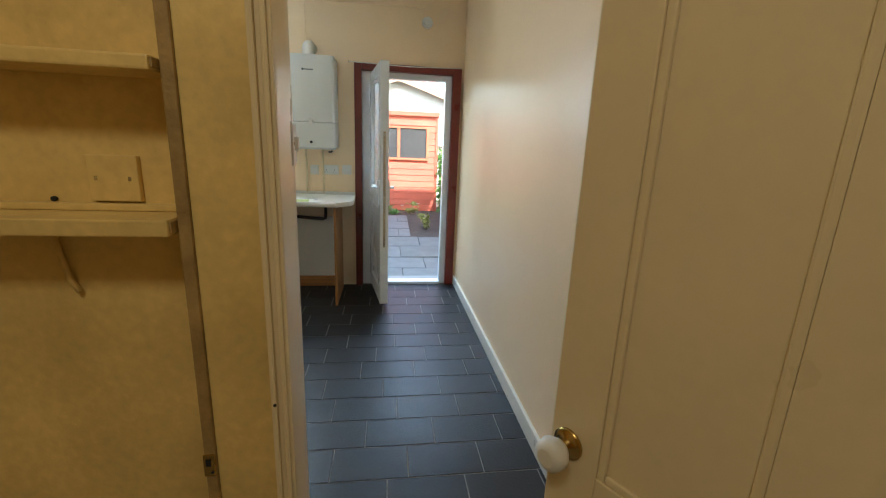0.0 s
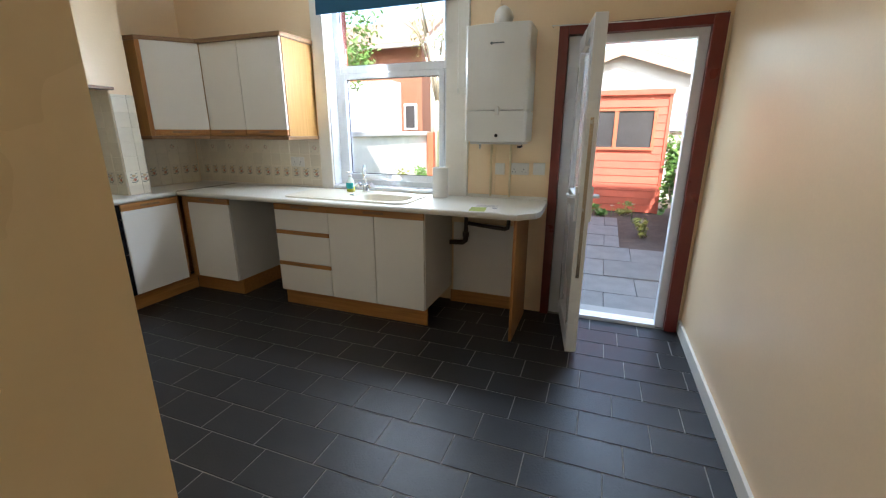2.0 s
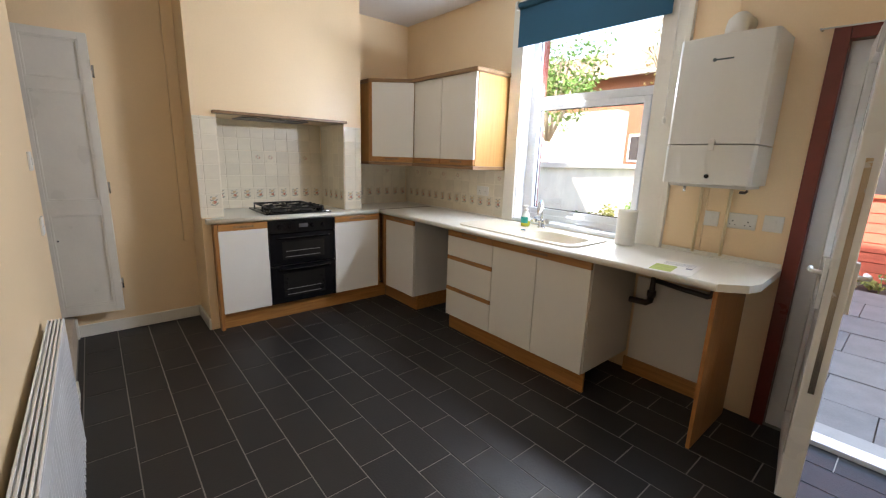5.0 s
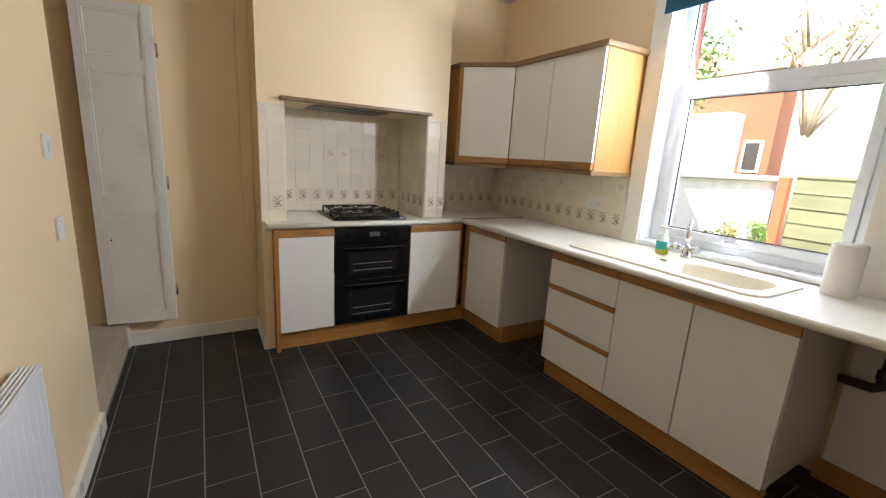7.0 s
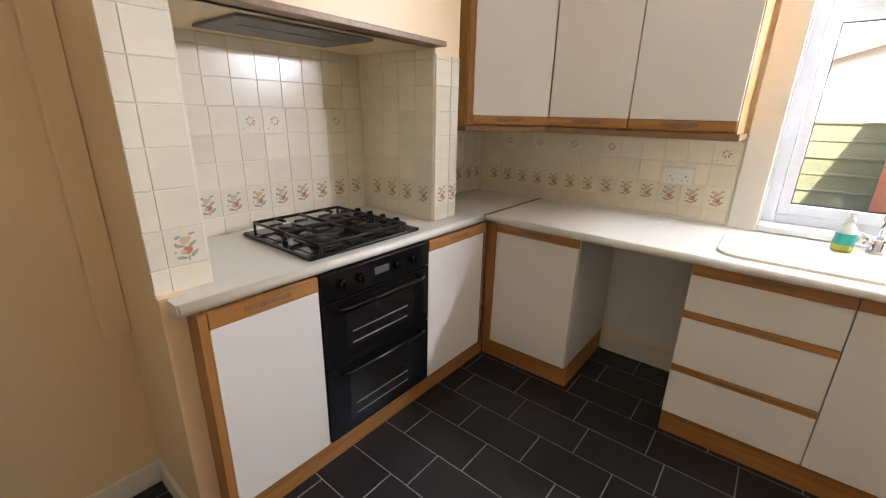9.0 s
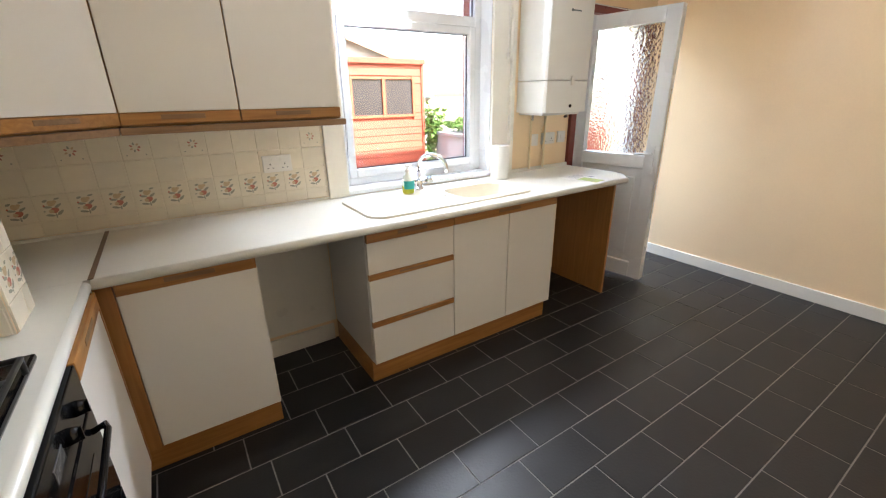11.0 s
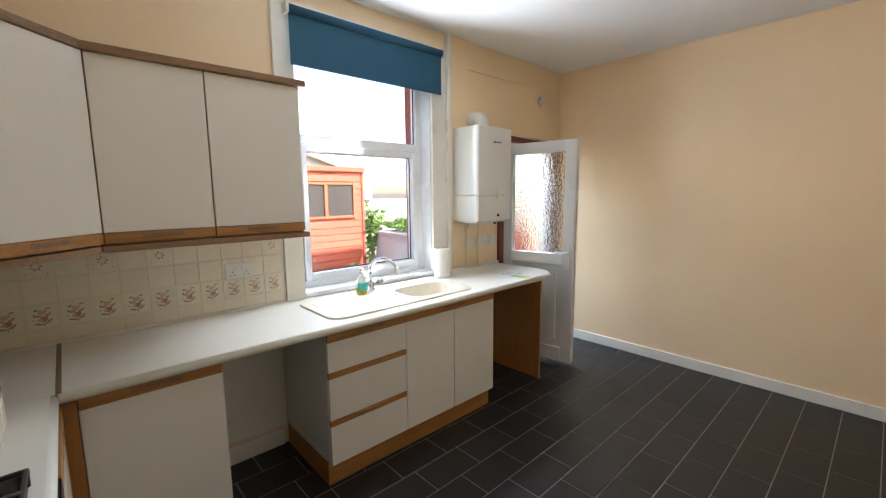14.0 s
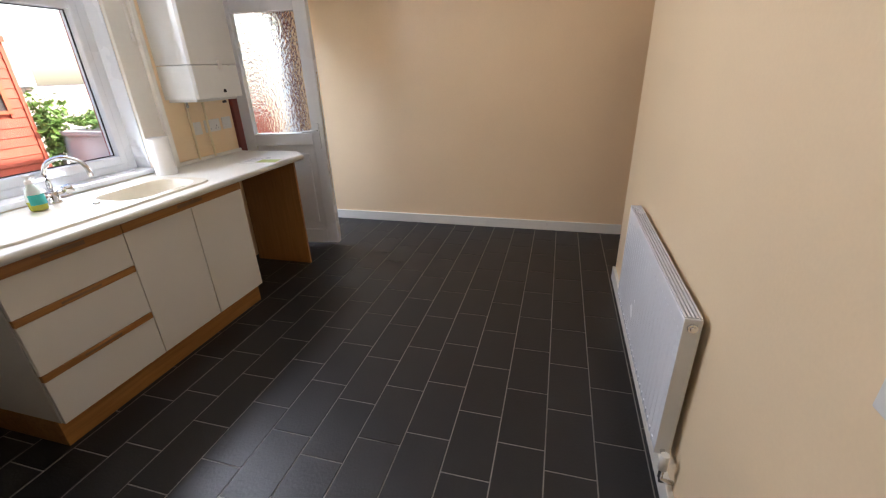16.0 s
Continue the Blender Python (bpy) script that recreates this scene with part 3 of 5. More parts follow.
diag = Matrix.Translation(A) @ pose(0, 0, 0, 0, 0, 45)
DL = (B - A).length
for nm, z0, z1, y, mt, lb, x0 in (("door", WCZ0 + 0.052, WCZ1, -0.020, LAMINATE, "", 0.03), ("rail", WCZ0 + 0.008, WCZ0 + 0.05, -0.023, OAKX, "oak rail with a scooped finger grip", 0.03), ("stile", WCZ0, WCZ1, -0.016, OAKZ, "oak stile", 0.0)):
    q = box(x0, DL - 0.012 if nm != "stile" else 0.028, y, -0.002, z0, z1, 0.002)
    q.transform(diag)
    part(nm, q, mt, cc, lb)
# same dark strip on the angled rail, for the scoop's shade
q = box(DL / 2 - 0.07, DL / 2 + 0.07, -0.0245, -0.02, WCZ0 + 0.024, WCZ0 + 0.042, 0.002)
q.transform(diag)
part("grip", q, CORNICE, cc, "dark brown strip drawn as a scoop's shade")
for nm, z0, z1, o in (("light_rail", WCZ0 - 0.028, WCZ0 - 0.001, 0.022), ("cornice", WCZ1 + 0.001, WCZ1 + 0.034, 0.032)):
    part(nm, prism([(-3.619, 3.70 - o * 0.5), (A.x + o * 0.4, A.y - o * 0.5), (B.x - 0.002, B.y - o * 1.4), (-2.957, NORTH - 0.001), (-3.619, NORTH - 0.001)], z0, z1, 0.004), CORNICE, cc, "brown wooden " + nm.replace("_", " "))

# ---- oven and hob ----
WIRE = material("bright_shelf_wire", (0.20, 0.20, 0.19), 0.35, 0.05, 30, 100, 0.0)
ov = thing("built_in_oven", (-3.3, 2.943, UB), "black built-in double gas oven with glass doors", "oven")
part("body", box(-3.55, XF - 0.02, 2.646, 3.240, UB + 0.40, 0.876), BLACKGLOSS, ov)
part("control_panel", box(XF - 0.02, XF + 0.004, 2.646, 3.240, 0.765, 0.878, 0.004), BLACKGLOSS, ov)
for y in (2.74, 2.83, 3.03, 3.13):
    k = rod((XF + 0.004, y, 0.822), (XF + 0.024, y, 0.822), 0.019, 0.016, 20)
    box(XF + 0.024, XF + 0.030, y - 0.003, y + 0.003, 0.806, 0.838, 0.001, k)
    part("knob", k, BLACKGLOSS, ov)
part("display", box(XF + 0.003, XF + 0.0055, 2.905, 2.985, 0.81, 0.842, 0.001), material("grey_display", (0.10, 0.10, 0.10), 0.2), ov, "small grey clock display")
for z0, z1 in ((0.485, 0.76), (UB + 0.002, 0.48)):
    dd = part("oven_door", box(XF - 0.02, XF + 0.006, 2.648, 3.238, z0, z1, 0.004), OVENGLASS, ov)
    part("inner_window", box(XF + 0.0055, XF + 0.0075, 2.75, 3.13, z0 + 0.05, z1 - 0.07, 0.001), material("dark_oven_window", (0.016, 0.015, 0.014), 0.04, 0.1, 4, 30, 0.0), dd, "slightly lighter glass window")
    hz = z1 - 0.028
    hm = tube([(XF + 0.006, 2.715, hz - 0.012), (XF + 0.035, 2.715, hz), (XF + 0.042, 2.74, hz), (XF + 0.046, 2.943, hz), (XF + 0.042, 3.146, hz), (XF + 0.035, 3.171, hz), (XF + 0.006, 3.171, hz - 0.012)], 0.008, 10)
    part("handle", hm, BLACKGLOSS, dd, "slim black bar handle")
    for zz in ((z0 + 0.07, z0 + 0.075), (z0 + 0.12, z0 + 0.125)):
        part("shelf_wire", box(XF + 0.0074, XF + 0.0084, 2.78, 3.09, zz[0], zz[1]), WIRE, dd, "bright wire shelf seen through the glass")
DULLALU = material("dull_burner_aluminium", (0.11, 0.11, 0.11), 0.45, 0.1, 20, 120, 0.0, metal=1.0)
hb = thing("gas_hob", (-3.4, 2.95, 0.92), "black enamel four-burner gas hob with iron pan supports", "hob")

pan = box(HX0, HX1, HY0, HY1, 0.921, 0.938, 0.008)
box(HX0 + 0.04, HX1 - 0.04, HY0 + 0.03, HY1 - 0.085, 0.938, 0.9405, 0.001, pan)
part("pan", pan, BLACKGLOSS, hb)
for cx, cy, r in ((-3.53, 2.79, 0.047), (-3.28, 2.79, 0.062), (-3.53, 3.04, 0.036), (-3.28, 3.04, 0.047)):
    br = part("burner", lathe([(r + 0.007, 0.0), (r + 0.006, 0.006), (r, 0.008), (r - 0.002, 0.015)], 24, (cx, cy, 0.9405)), DULLALU, hb, "grey aluminium burner ring")
    part("burner_cap", lathe([(r - 0.006, 0.0), (r - 0.003, 0.003), (r - 0.006, 0.008), (r * 0.4, 0.010)], 24, (cx, cy, 0.9555)), BLACKIRON, br, "black enamel burner cap")
for cx in (-3.53, -3.28):
    gr = bmesh.new()
    x0, x1, y0, y1, z = cx - 0.115, cx + 0.115, 2.695, 3.135, 0.974
    tube([(x0, y0, z), (x1, y0, z), (x1, y1, z), (x0, y1, z), (x0, y0 - 0.001, z)], 0.007, 8, gr)
    tube([(x0, (y0 + y1) / 2, z), (x1, (y0 + y1) / 2, z)], 0.007, 8, gr)
    for cy in (2.79, 3.04):
        for dx, dy in ((1, 0), (-1, 0), (0, 1), (0, -1)):
            ex = cx + dx * 0.115
            ey = cy + dy * (0.095 if dy else 0)
            tube([(cx + dx * 0.03, cy + dy * 0.03, z + 0.004), (ex, ey, z + 0.002)], 0.0065, 8, gr)
    for px in (x0, x1):
        for py in (y0, y1):
            rod((px, py, 0.938), (px, py, z), 0.006, None, 8, gr)
    part("pan_support", gr, BLACKIRON, hb, "black cast-iron pan support")
for k in range(4):
    kb = lathe([(0.021, 0.0), (0.021, 0.004), (0.017, 0.006), (0.016, 0.026), (0.014, 0.028)], 20, (-3.56 + k * 0.093, 3.195, 0.938))
    box(-3.56 + k * 0.093 - 0.003, -3.56 + k * 0.093 + 0.003, 3.18, 3.21, 0.966, 0.972, 0.001, kb)
    part("knob", kb, BLACKGLOSS, hb)
hood = thing("extractor_vent", (-3.4, 2.85, AZ - 0.03), "grey extractor plate under the alcove top, darkened as lintel shade", "extractor")
# plate's grey is darkened to give the shadow under the lintel
part("plate", box(-3.62, -3.30, 2.55, 3.10, AZ - 0.012, AZ - 0.001, 0.004), material("lintel_shaded_metal", (0.16, 0.15, 0.14), 0.5, 0.1, 20, 120, 0.0), hood)
part("vent_slot", box(-3.45, -3.42, 2.62, 3.03, AZ - 0.0135, AZ - 0.0115), BLACKIRON, hood)

# ---- boiler ----
bo = thing("wall_boiler", (-0.4, NORTH, 1.36), "white wall-hung combination boiler with a curved front", "boiler")



def boiler_shell(z0, z1):
    out = [(-0.63, NORTH - 0.001), (-0.63, 4.125), (-0.615, 4.108)]
    for k in range(1, 8):
        u = k / 8
        out.append((-0.615 + u * 0.405, 4.108 - 0.016 * math.sin(u * math.pi)))
    out += [(-0.21, 4.108), (-0.195, 4.125), (-0.195, NORTH - 0.001)]
    return prism(out, z0, z1, 0.004)


part("casing", boiler_shell(1.565, 2.105), BOILERMAT, bo)
flap = part("lower_flap", boiler_shell(1.355, 1.561), BOILERMAT, bo)
part("base_plate", box(-0.60, -0.22, 4.15, NORTH - 0.002, 1.337, 1.3545, 0.003), CARCASS, bo)
part("latch", rod((-0.395, 4.09, 1.575), (-0.395, 4.078, 1.575), 0.019, 0.015, 18, box(-0.410, -0.380, 4.079, 4.09, 1.531, 1.573, 0.004)), PLASTIC, bo, "white plastic latch")
part("gauge", rod((-0.395, 4.094, 1.398), (-0.395, 4.086, 1.398), 0.012, 0.011, 18), BLACKGLOSS, flap, "small dark oval gauge")
part("badge", box(-0.44, -0.36, 4.089, 4.092, 1.981, 1.989, 0.001, rod((-0.445, 4.093, 1.985), (-0.445, 4.0885, 1.985), 0.009, None, 12)), material("badge_grey", (0.10, 0.14, 0.14), 0.4), bo, "small dark badge")
fl = tube([(-0.42, 4.25, 2.106), (-0.42, 4.25, 2.155), (-0.42, 4.262, 2.185), (-0.42, 4.29, 2.20), (-0.42, 4.36, 2.20), (-0.42, NORTH - 0.001, 2.20)], 0.052, 20)
part("flue", fl, PLASTIC, bo, "white flue elbow")
for x, z in ((-0.49, 0.945), (-0.34, 0.945)):
    p = thing("pipe", (x, NORTH - 0.02, z), "cream painted pipe running down the wall to the worktop", "pipe", "boiler pipes")
    part("tube", rod((x, NORTH - 0.028, 0.935), (x, NORTH - 0.028, 1.3365), 0.0085, None, 10), GLOSSCREAM, p)
part("drain_spout", tube([(-0.24, 4.25, 1.3365), (-0.24, 4.25, 1.325), (-0.245, 4.24, 1.318), (-0.27, 4.24, 1.318)], 0.008, 8), DARKPIPE, bo, "short brown drain pipe")
part("filling_tap", tube([(-0.56, 4.28, 1.3365), (-0.56, 4.28, 1.30)], 0.008, 8), STEEL, bo)

# ---- radiator ----
RX0, RX1, RZ0, RZ1, RY0, RY1 = -1.755, -0.61, 0.205, 0.77, 1.364, 1.416
ra = thing("radiator", (-1.38, SOUTH, 0.33), "white double-panel steel radiator hung on the wall", "radiator")
rp = box(RX0 + 0.006, RX1 - 0.006, RY1 - 0.012, RY1, RZ0 + 0.004, RZ1 - 0.012, 0.004)
n = 24
for k in range(n):
    x = RX0 + 0.045 + k * (RX1 - RX0 - 0.09) / (n - 1)
    box(x - 0.009, x + 0.009, RY1 - 0.002, RY1 + 0.0009, RZ0 + 0.045, RZ1 - 0.06, 0.002, rp)
    box(x - 0.006, x + 0.006, RY1 - 0.002, RY1 + 0.004, RZ0 + 0.012, RZ0 + 0.034, 0.002, rp)
part("front_panel", rp, RADPAINT, ra)
part("rear_panel", box(RX0 + 0.006, RX1 - 0.006, RY0, RY0 + 0.012, RZ0 + 0.004, RZ1 - 0.012, 0.004), RADPAINT, ra)
for x in (RX0, RX1 - 0.006):
    part("side_cover", box(x, x + 0.006, RY0, RY1, RZ0, RZ1 - 0.004, 0.002), RADPAINT, ra)
for k in range(5):
    y = RY0 + 0.002 + k * (RY1 - RY0 - 0.008) / 4
    part("grille_bar", box(RX0 + 0.006, RX1 - 0.006, y, y + 0.006, RZ1 - 0.008, RZ1, 0.001), RADPAINT, ra)
part("convector", box(RX0 + 0.02, RX1 - 0.02, RY0 + 0.014, RY1 - 0.014, RZ0 + 0.03, RZ1 - 0.06), CARCASS, ra)
for z in (RZ1 - 0.035,):
    part("end_plug", rod((RX0 + 0.001, 1.39, z), (RX0 - 0.006, 1.39, z), 0.016, 0.014, 16, rod((RX0 - 0.004, 1.39, z), (RX0 - 0.010, 1.39, z), 0.009, 0.007, 12)), CHROME, ra, "chrome air vent plug")
va = tube([(RX0 + 0.02, 1.39, RZ0 + 0.02), (RX0 - 0.02, 1.39, RZ0 + 0.015), (RX0 - 0.035, 1.39, RZ0 - 0.005), (RX0 - 0.035, 1.39, RZ0 - 0.07), (RX0 - 0.037, 1.39, RZ0 - 0.085), (RX0 - 0.037, SOUTH + 0.001, RZ0 - 0.09)], 0.009, 10)
valve = part("valve", va, CHROME, ra, "valve with a copper tail")
part("valve_cap", rod((RX0 - 0.035, 1.39, RZ0 - 0.03), (RX0 - 0.035, 1.39, RZ0 + 0.035), 0.016, 0.014, 16), PLASTIC, valve, "white plastic valve cap")
for x in (RX0 + 0.25, RX1 - 0.25):
    part("bracket", box(x, x + 0.03, SOUTH + 0.001, RY0, RZ0 + 0.05, RZ1 - 0.06, 0.002), CARCASS, ra)

# ---- garden ----
GROUND = material("garden_soil", (0.095, 0.072, 0.055), 0.95, 0.35, 6, 60, 0.9)
PAVING = material("grey_paving_stone", (0.19, 0.185, 0.175), 0.85, 0.2, 5, 70, 0.35, rand=0.06)
LAWN = material("lawn_green", (0.10, 0.19, 0.04), 0.9, 0.35, 7, 140, 0.6)
SHEDRED = material("red_shed_stain", (0.46, 0.10, 0.055), 0.6, 0.15, 4, 60, 0.2, rand=0.10)
SHEDTRIM = material("orange_red_trim", (0.42, 0.11, 0.05), 0.55, 0.12, 6, 60, 0.1)
SHEDGLASS = material("dusty_shed_glass", (0.04, 0.038, 0.04), 0.35, 0.2, 4, 25, 0.03)
FELT = material("grey_roofing_felt", (0.16, 0.15, 0.15), 0.9, 0.2, 6, 120, 0.3)
WHITEBRICK = material("white_painted_brick", (0.78, 0.75, 0.67), 0.75, 0.14, 3, 50, 0.4)
RENDERWHITE = material("white_render", (0.62, 0.60, 0.55), 0.85, 0.07, 2, 90, 0.25)
REDBRICK = material("orange_red_brick", (0.26, 0.11, 0.06), 0.85, 0.2, 8, 90, 0.3)
ROOFTILE = material("brown_roof_tile", (0.30, 0.19, 0.14), 0.85, 0.2, 5, 60, 0.3)
FENCE = material("weathered_green_fence", (0.17, 0.19, 0.11), 0.85, 0.18, 4, 60, 0.25, rand=0.12)
CONCRETE = material("pale_concrete", (0.58, 0.56, 0.52), 0.9, 0.1, 5, 80, 0.3)
LEAF = material("green_leaf", (0.12, 0.24, 0.045), 0.55, 0.35, 6, 40, 0.0)
LEAFPALE = material("yellow_green_leaf", (0.25, 0.26, 0.06), 0.6, 0.3, 6, 40, 0.0)
BARK = material("pale_bark", (0.40, 0.35, 0.25), 0.9, 0.25, 8, 60, 0.5)
PETAL = material("white_petal", (0.80, 0.78, 0.74), 0.7, 0.05, 30, 100, 0.0)


def lie(x, y):
    """Height of the garden's ground: level at the house, rising a little towards the shed."""
    return -0.08 + 0.20 * min(1, max(0, (y - 5.6) / 3.0))


gm = bmesh.new()
xs = [-900, -60, -15, -6] + [-4 + 0.25 * k for k in range(27)] + [4, 6, 15, 60, 900]
ys = [4.69] + [5.0 + 0.25 * k for k in range(29)] + [14, 20, 60, 900]
rng = random.Random(3)
grid = [[gm.verts.new((x, y, lie(x, y) - 0.03 + (rng.uniform(-0.02, 0.025) if -3.5 < x < 2.5 and 6.3 < y < 9 else 0))) for x in xs] for y in ys]
for a, b in zip(grid, grid[1:]):
    for k in range(len(xs) - 1):
        gm.faces.new((a[k], a[k + 1], b[k + 1], b[k])).smooth = True
setting("ground", gm, GROUND, "bare brown garden soil", "ground")
lw = bmesh.new()
box(-3.6, -0.95, 7.2, 10.9, -0.2, 0.115, 0.01, lw)
setting("lawn", lw, LAWN, "small patch of mown green lawn", "lawn")

# the house's upper storey and roof over the kitchen, which shade the garden
up = setting("house_upper", box(-5.2, 2.6, -2.8, NORTH + 0.30, CEIL + 0.201, 4.45), REDBRICK, "red brick upper storey over the kitchen", "house wall")
setting("house_eave", box(-5.3, 2.7, -2.9, NORTH + 0.42, 4.45, 4.57, 0.01), UPVC, "white eaves board", "eaves")

# shed
sh = thing("garden_shed", (0.26, 9.6, 0.1), "red-stained wooden garden shed with shiplap boards", "shed")
SHX0, SHX1, SHY0, SHY1, SHZ0, SHZ1 = -0.78, 1.28, 8.87, 10.6, 0.10, 2.05
part("body", box(SHX0 + 0.02, SHX1 - 0.02, SHY0 + 0.02, SHY1, SHZ0, SHZ1 - 0.04), SHEDRED, sh)
nb = 16
hh = (SHZ1 - SHZ0) / nb
wy0, wy1, wx0, wx1 = 1.18, 1.755, -0.10, 1.06
for k in range(nb):
    z0, z1 = SHZ0 + k * hh, SHZ0 + (k + 1) * hh
    spans = [(SHX0, SHX1)] if z1 <= wy0 or z0 >= wy1 else [(SHX0, wx0), (wx1, SHX1)]
    for a, b in spans:
        bm = box(a, b, SHY0 - 0.012, SHY0 + 0.018, z0 + 0.006, z1, 0.003)
        for v in bm.verts:
            if v.co.z > (z0 + z1) / 2 and v.co.y < SHY0:
                v.co.y += 0.010
        part("board", bm, SHEDRED, sh)
for x in (SHX0, SHX1 - 0.05):
    part("corner_trim", box(x, x + 0.05, SHY0 - 0.028, SHY0 - 0.013, SHZ0, SHZ1 - 0.02, 0.003), SHEDRED, sh)
sw = part("window", box(wx0, wx1, SHY0 + 0.0, SHY0 + 0.016, wy0, wy1), SHEDGLASS, sh, "dusty dark shed window")
wf = bmesh.new()
for a in ((wx0 - 0.03, wx1 + 0.03, wy0 - 0.045, wy0), (wx0 - 0.03, wx1 + 0.03, wy1, wy1 + 0.04), (wx0 - 0.03, wx0 + 0.02, wy0, wy1), (wx1 - 0.02, wx1 + 0.03, wy0, wy1), (0.455, 0.515, wy0, wy1)):
    box(a[0], a[1], SHY0 - 0.03, SHY0 - 0.001, a[2], a[3], 0.003, wf)
part("window_frame", wf, SHEDTRIM, sw, "orange-red frame")
rf = box(SHX0 - 0.03, SHX1 + 0.015, SHY0 - 0.05, SHY1 + 0.1, SHZ1 - 0.02, SHZ1 + 0.03, 0.006)
part("roof", rf, FELT, sh, "flat felted roof")
part("fascia", box(SHX0 - 0.03, SHX1 + 0.015, SHY0 - 0.066, SHY0 - 0.051, SHZ1 - 0.055, SHZ1 + 0.028, 0.004), SHEDRED, sh)

# white gabled outbuilding behind the shed
gb = thing("outbuilding", (0.6, 16, 0.1), "white rendered outbuilding with a low gable", "building")
GX0, GX1, GAP, GY = -2.6, 3.8, 0.6, 14.0
gw = bmesh.new()
pts = [(GX0, GY, 0.0), (GX1, GY, 0.0), (GX1, GY, 2.42), (GAP, GY, 3.48), (GX0, GY, 2.42)]
f = gw.faces.new([gw.verts.new(p) for p in pts])
e = bmesh.ops.extrude_face_region(gw, geom=[f])
bmesh.ops.translate(gw, vec=(0, 6, 0), verts=[v for v in e["geom"] if isinstance(v, bmesh.types.BMVert)])
part("wall", gw, RENDERWHITE, gb)
for s, x in ((-1, GX0 - 0.3), (1, GX1 + 0.3)):
    zt, ze = 3.53, 3.53 - abs(x - GAP) * (1.06 / 3.2)
    rm = bmesh.new()
    q = [(GAP, GY - 0.25, zt), (x, GY - 0.25, ze), (x, GY + 6.2, ze), (GAP, GY + 6.2, zt)]
    f = rm.faces.new([rm.verts.new(p) for p in q])
    e = bmesh.ops.extrude_face_region(rm, geom=[f])
    bmesh.ops.translate(rm, vec=(0, 0, 0.10), verts=[v for v in e["geom"] if isinstance(v, bmesh.types.BMVert)])
    part("roof", rm, ROOFTILE, gb)
    bm2 = bmesh.new()
    q = [(GAP, GY - 0.29, zt - 0.18), (x, GY - 0.29, ze - 0.18), (x, GY - 0.29, ze + 0.06), (GAP, GY - 0.29, zt + 0.06)]
    f = bm2.faces.new([bm2.verts.new(p) for p in q])
    e = bmesh.ops.extrude_face_region(bm2, geom=[f])
    bmesh.ops.translate(bm2, vec=(0, 0.035, 0), verts=[v for v in e["geom"] if isinstance(v, bmesh.types.BMVert)])
    part("bargeboard", bm2, material("pale_bargeboard", (0.50, 0.32, 0.21), 0.6), gb, "orange-brown bargeboard")

# boundary wall, fence
bw = thing("garden_wall", (-3.9, 8, 0), "white-painted brick garden wall with a stone coping", "wall")
part("brickwork", box(-4.15, -3.9, 4.9, 11.2, -0.1, 1.33), WHITEBRICK, bw)
part("coping", box(-4.22, -3.83, 4.9, 11.25, 1.331, 1.43, 0.02), CONCRETE, bw, "grey stone coping")
gp = thing("gate_post", (-3.85, 11.1, 0.1), "red-painted wooden gate post", "post")
part("post", box(-3.82, -3.66, 11.06, 11.22, 0.0, 1.42, 0.006), SHEDTRIM, gp)
for j in range(3):
    x0 = -3.6 + j * 1.95
    fp = thing("garden_fence", (x0 + 0.9, 11.2, 0.1), "weathered green wooden fence panel", "fence", "garden fences")
    for k in range(5):
        part("board", box(x0, x0 + 1.80, 11.18 - 0.01 * (k % 2), 11.21, 0.10 + k * 0.27, 0.375 + k * 0.27, 0.004), FENCE, fp)
        part("rail", box(x0, x0 + 1.80, 11.15, 11.169, 0.34 + k * 0.27, 0.375 + k * 0.27, 0.004), FENCE, fp)
    po = thing("fence_post", (x0 + 1.87, 11.18, 0.1), "pale concrete fence post", "post", "garden fence posts")
    part("post", box(x0 + 1.81, x0 + 1.94, 11.12, 11.24, 0.0, 1.55, 0.01), CONCRETE, po)

sf = thing("side_fence", (1.78, 5.7, -0.1), "red-stained wooden fence beside the back door", "fence", "garden fences")
for k in range(12):
    part("board", box(1.76, 1.785, 4.76 + k * 0.155, 4.76 + k * 0.155 + 0.151, -0.12, 1.10, 0.003), SHEDRED, sf)
for z in (0.15, 0.85):
    part("rail", box(1.786, 1.83, 4.76, 6.62, z, z + 0.07, 0.004), SHEDRED, sf)

# brick house beyond the wall
hs = thing("brick_house", (-10, 18, 0), "orange brick house with a white rendered wing and tiled roof", "house")
part("wall", box(-14.0, -6.5, 17.0, 17.9, 0.0, 4.75), REDBRICK, hs)
part("rendered_wing", box(-15.5, -7.4, 16.2, 16.98, 0.0, 3.3), RENDERWHITE, hs, "white rendered wing")
rm = bmesh.new()
q = [(-15.9, 16.5, 4.50), (-6.3, 16.5, 4.50), (-6.3, 18.9, 5.8), (-15.9, 18.9, 5.8)]
f = rm.faces.new([rm.verts.new(p) for p in q])
e = bmesh.ops.extrude_face_region(rm, geom=[f])
bmesh.ops.translate(rm, vec=(0, 0, 0.16), verts=[v for v in e["geom"] if isinstance(v, bmesh.types.BMVert)])
roof = part("roof", rm, ROOFTILE, hs)
part("gutter", rod((-15.9, 16.45, 4.53), (-6.3, 16.45, 4.53), 0.07, None, 10), CONCRETE, roof, "grey gutter")
for x, z0, z1 in ((-7.0, 1.5, 2.5),):
    w = part("window", box(x - 0.28, x + 0.28, 16.95, 17.02, z0, z1, 0.01), UPVC, hs)
    part("pane", box(x - 0.2, x + 0.2, 16.93, 16.949, z0 + 0.08, z1 - 0.08), SHEDGLASS, w)


# ---- plants, paving and the low wall in the garden ----


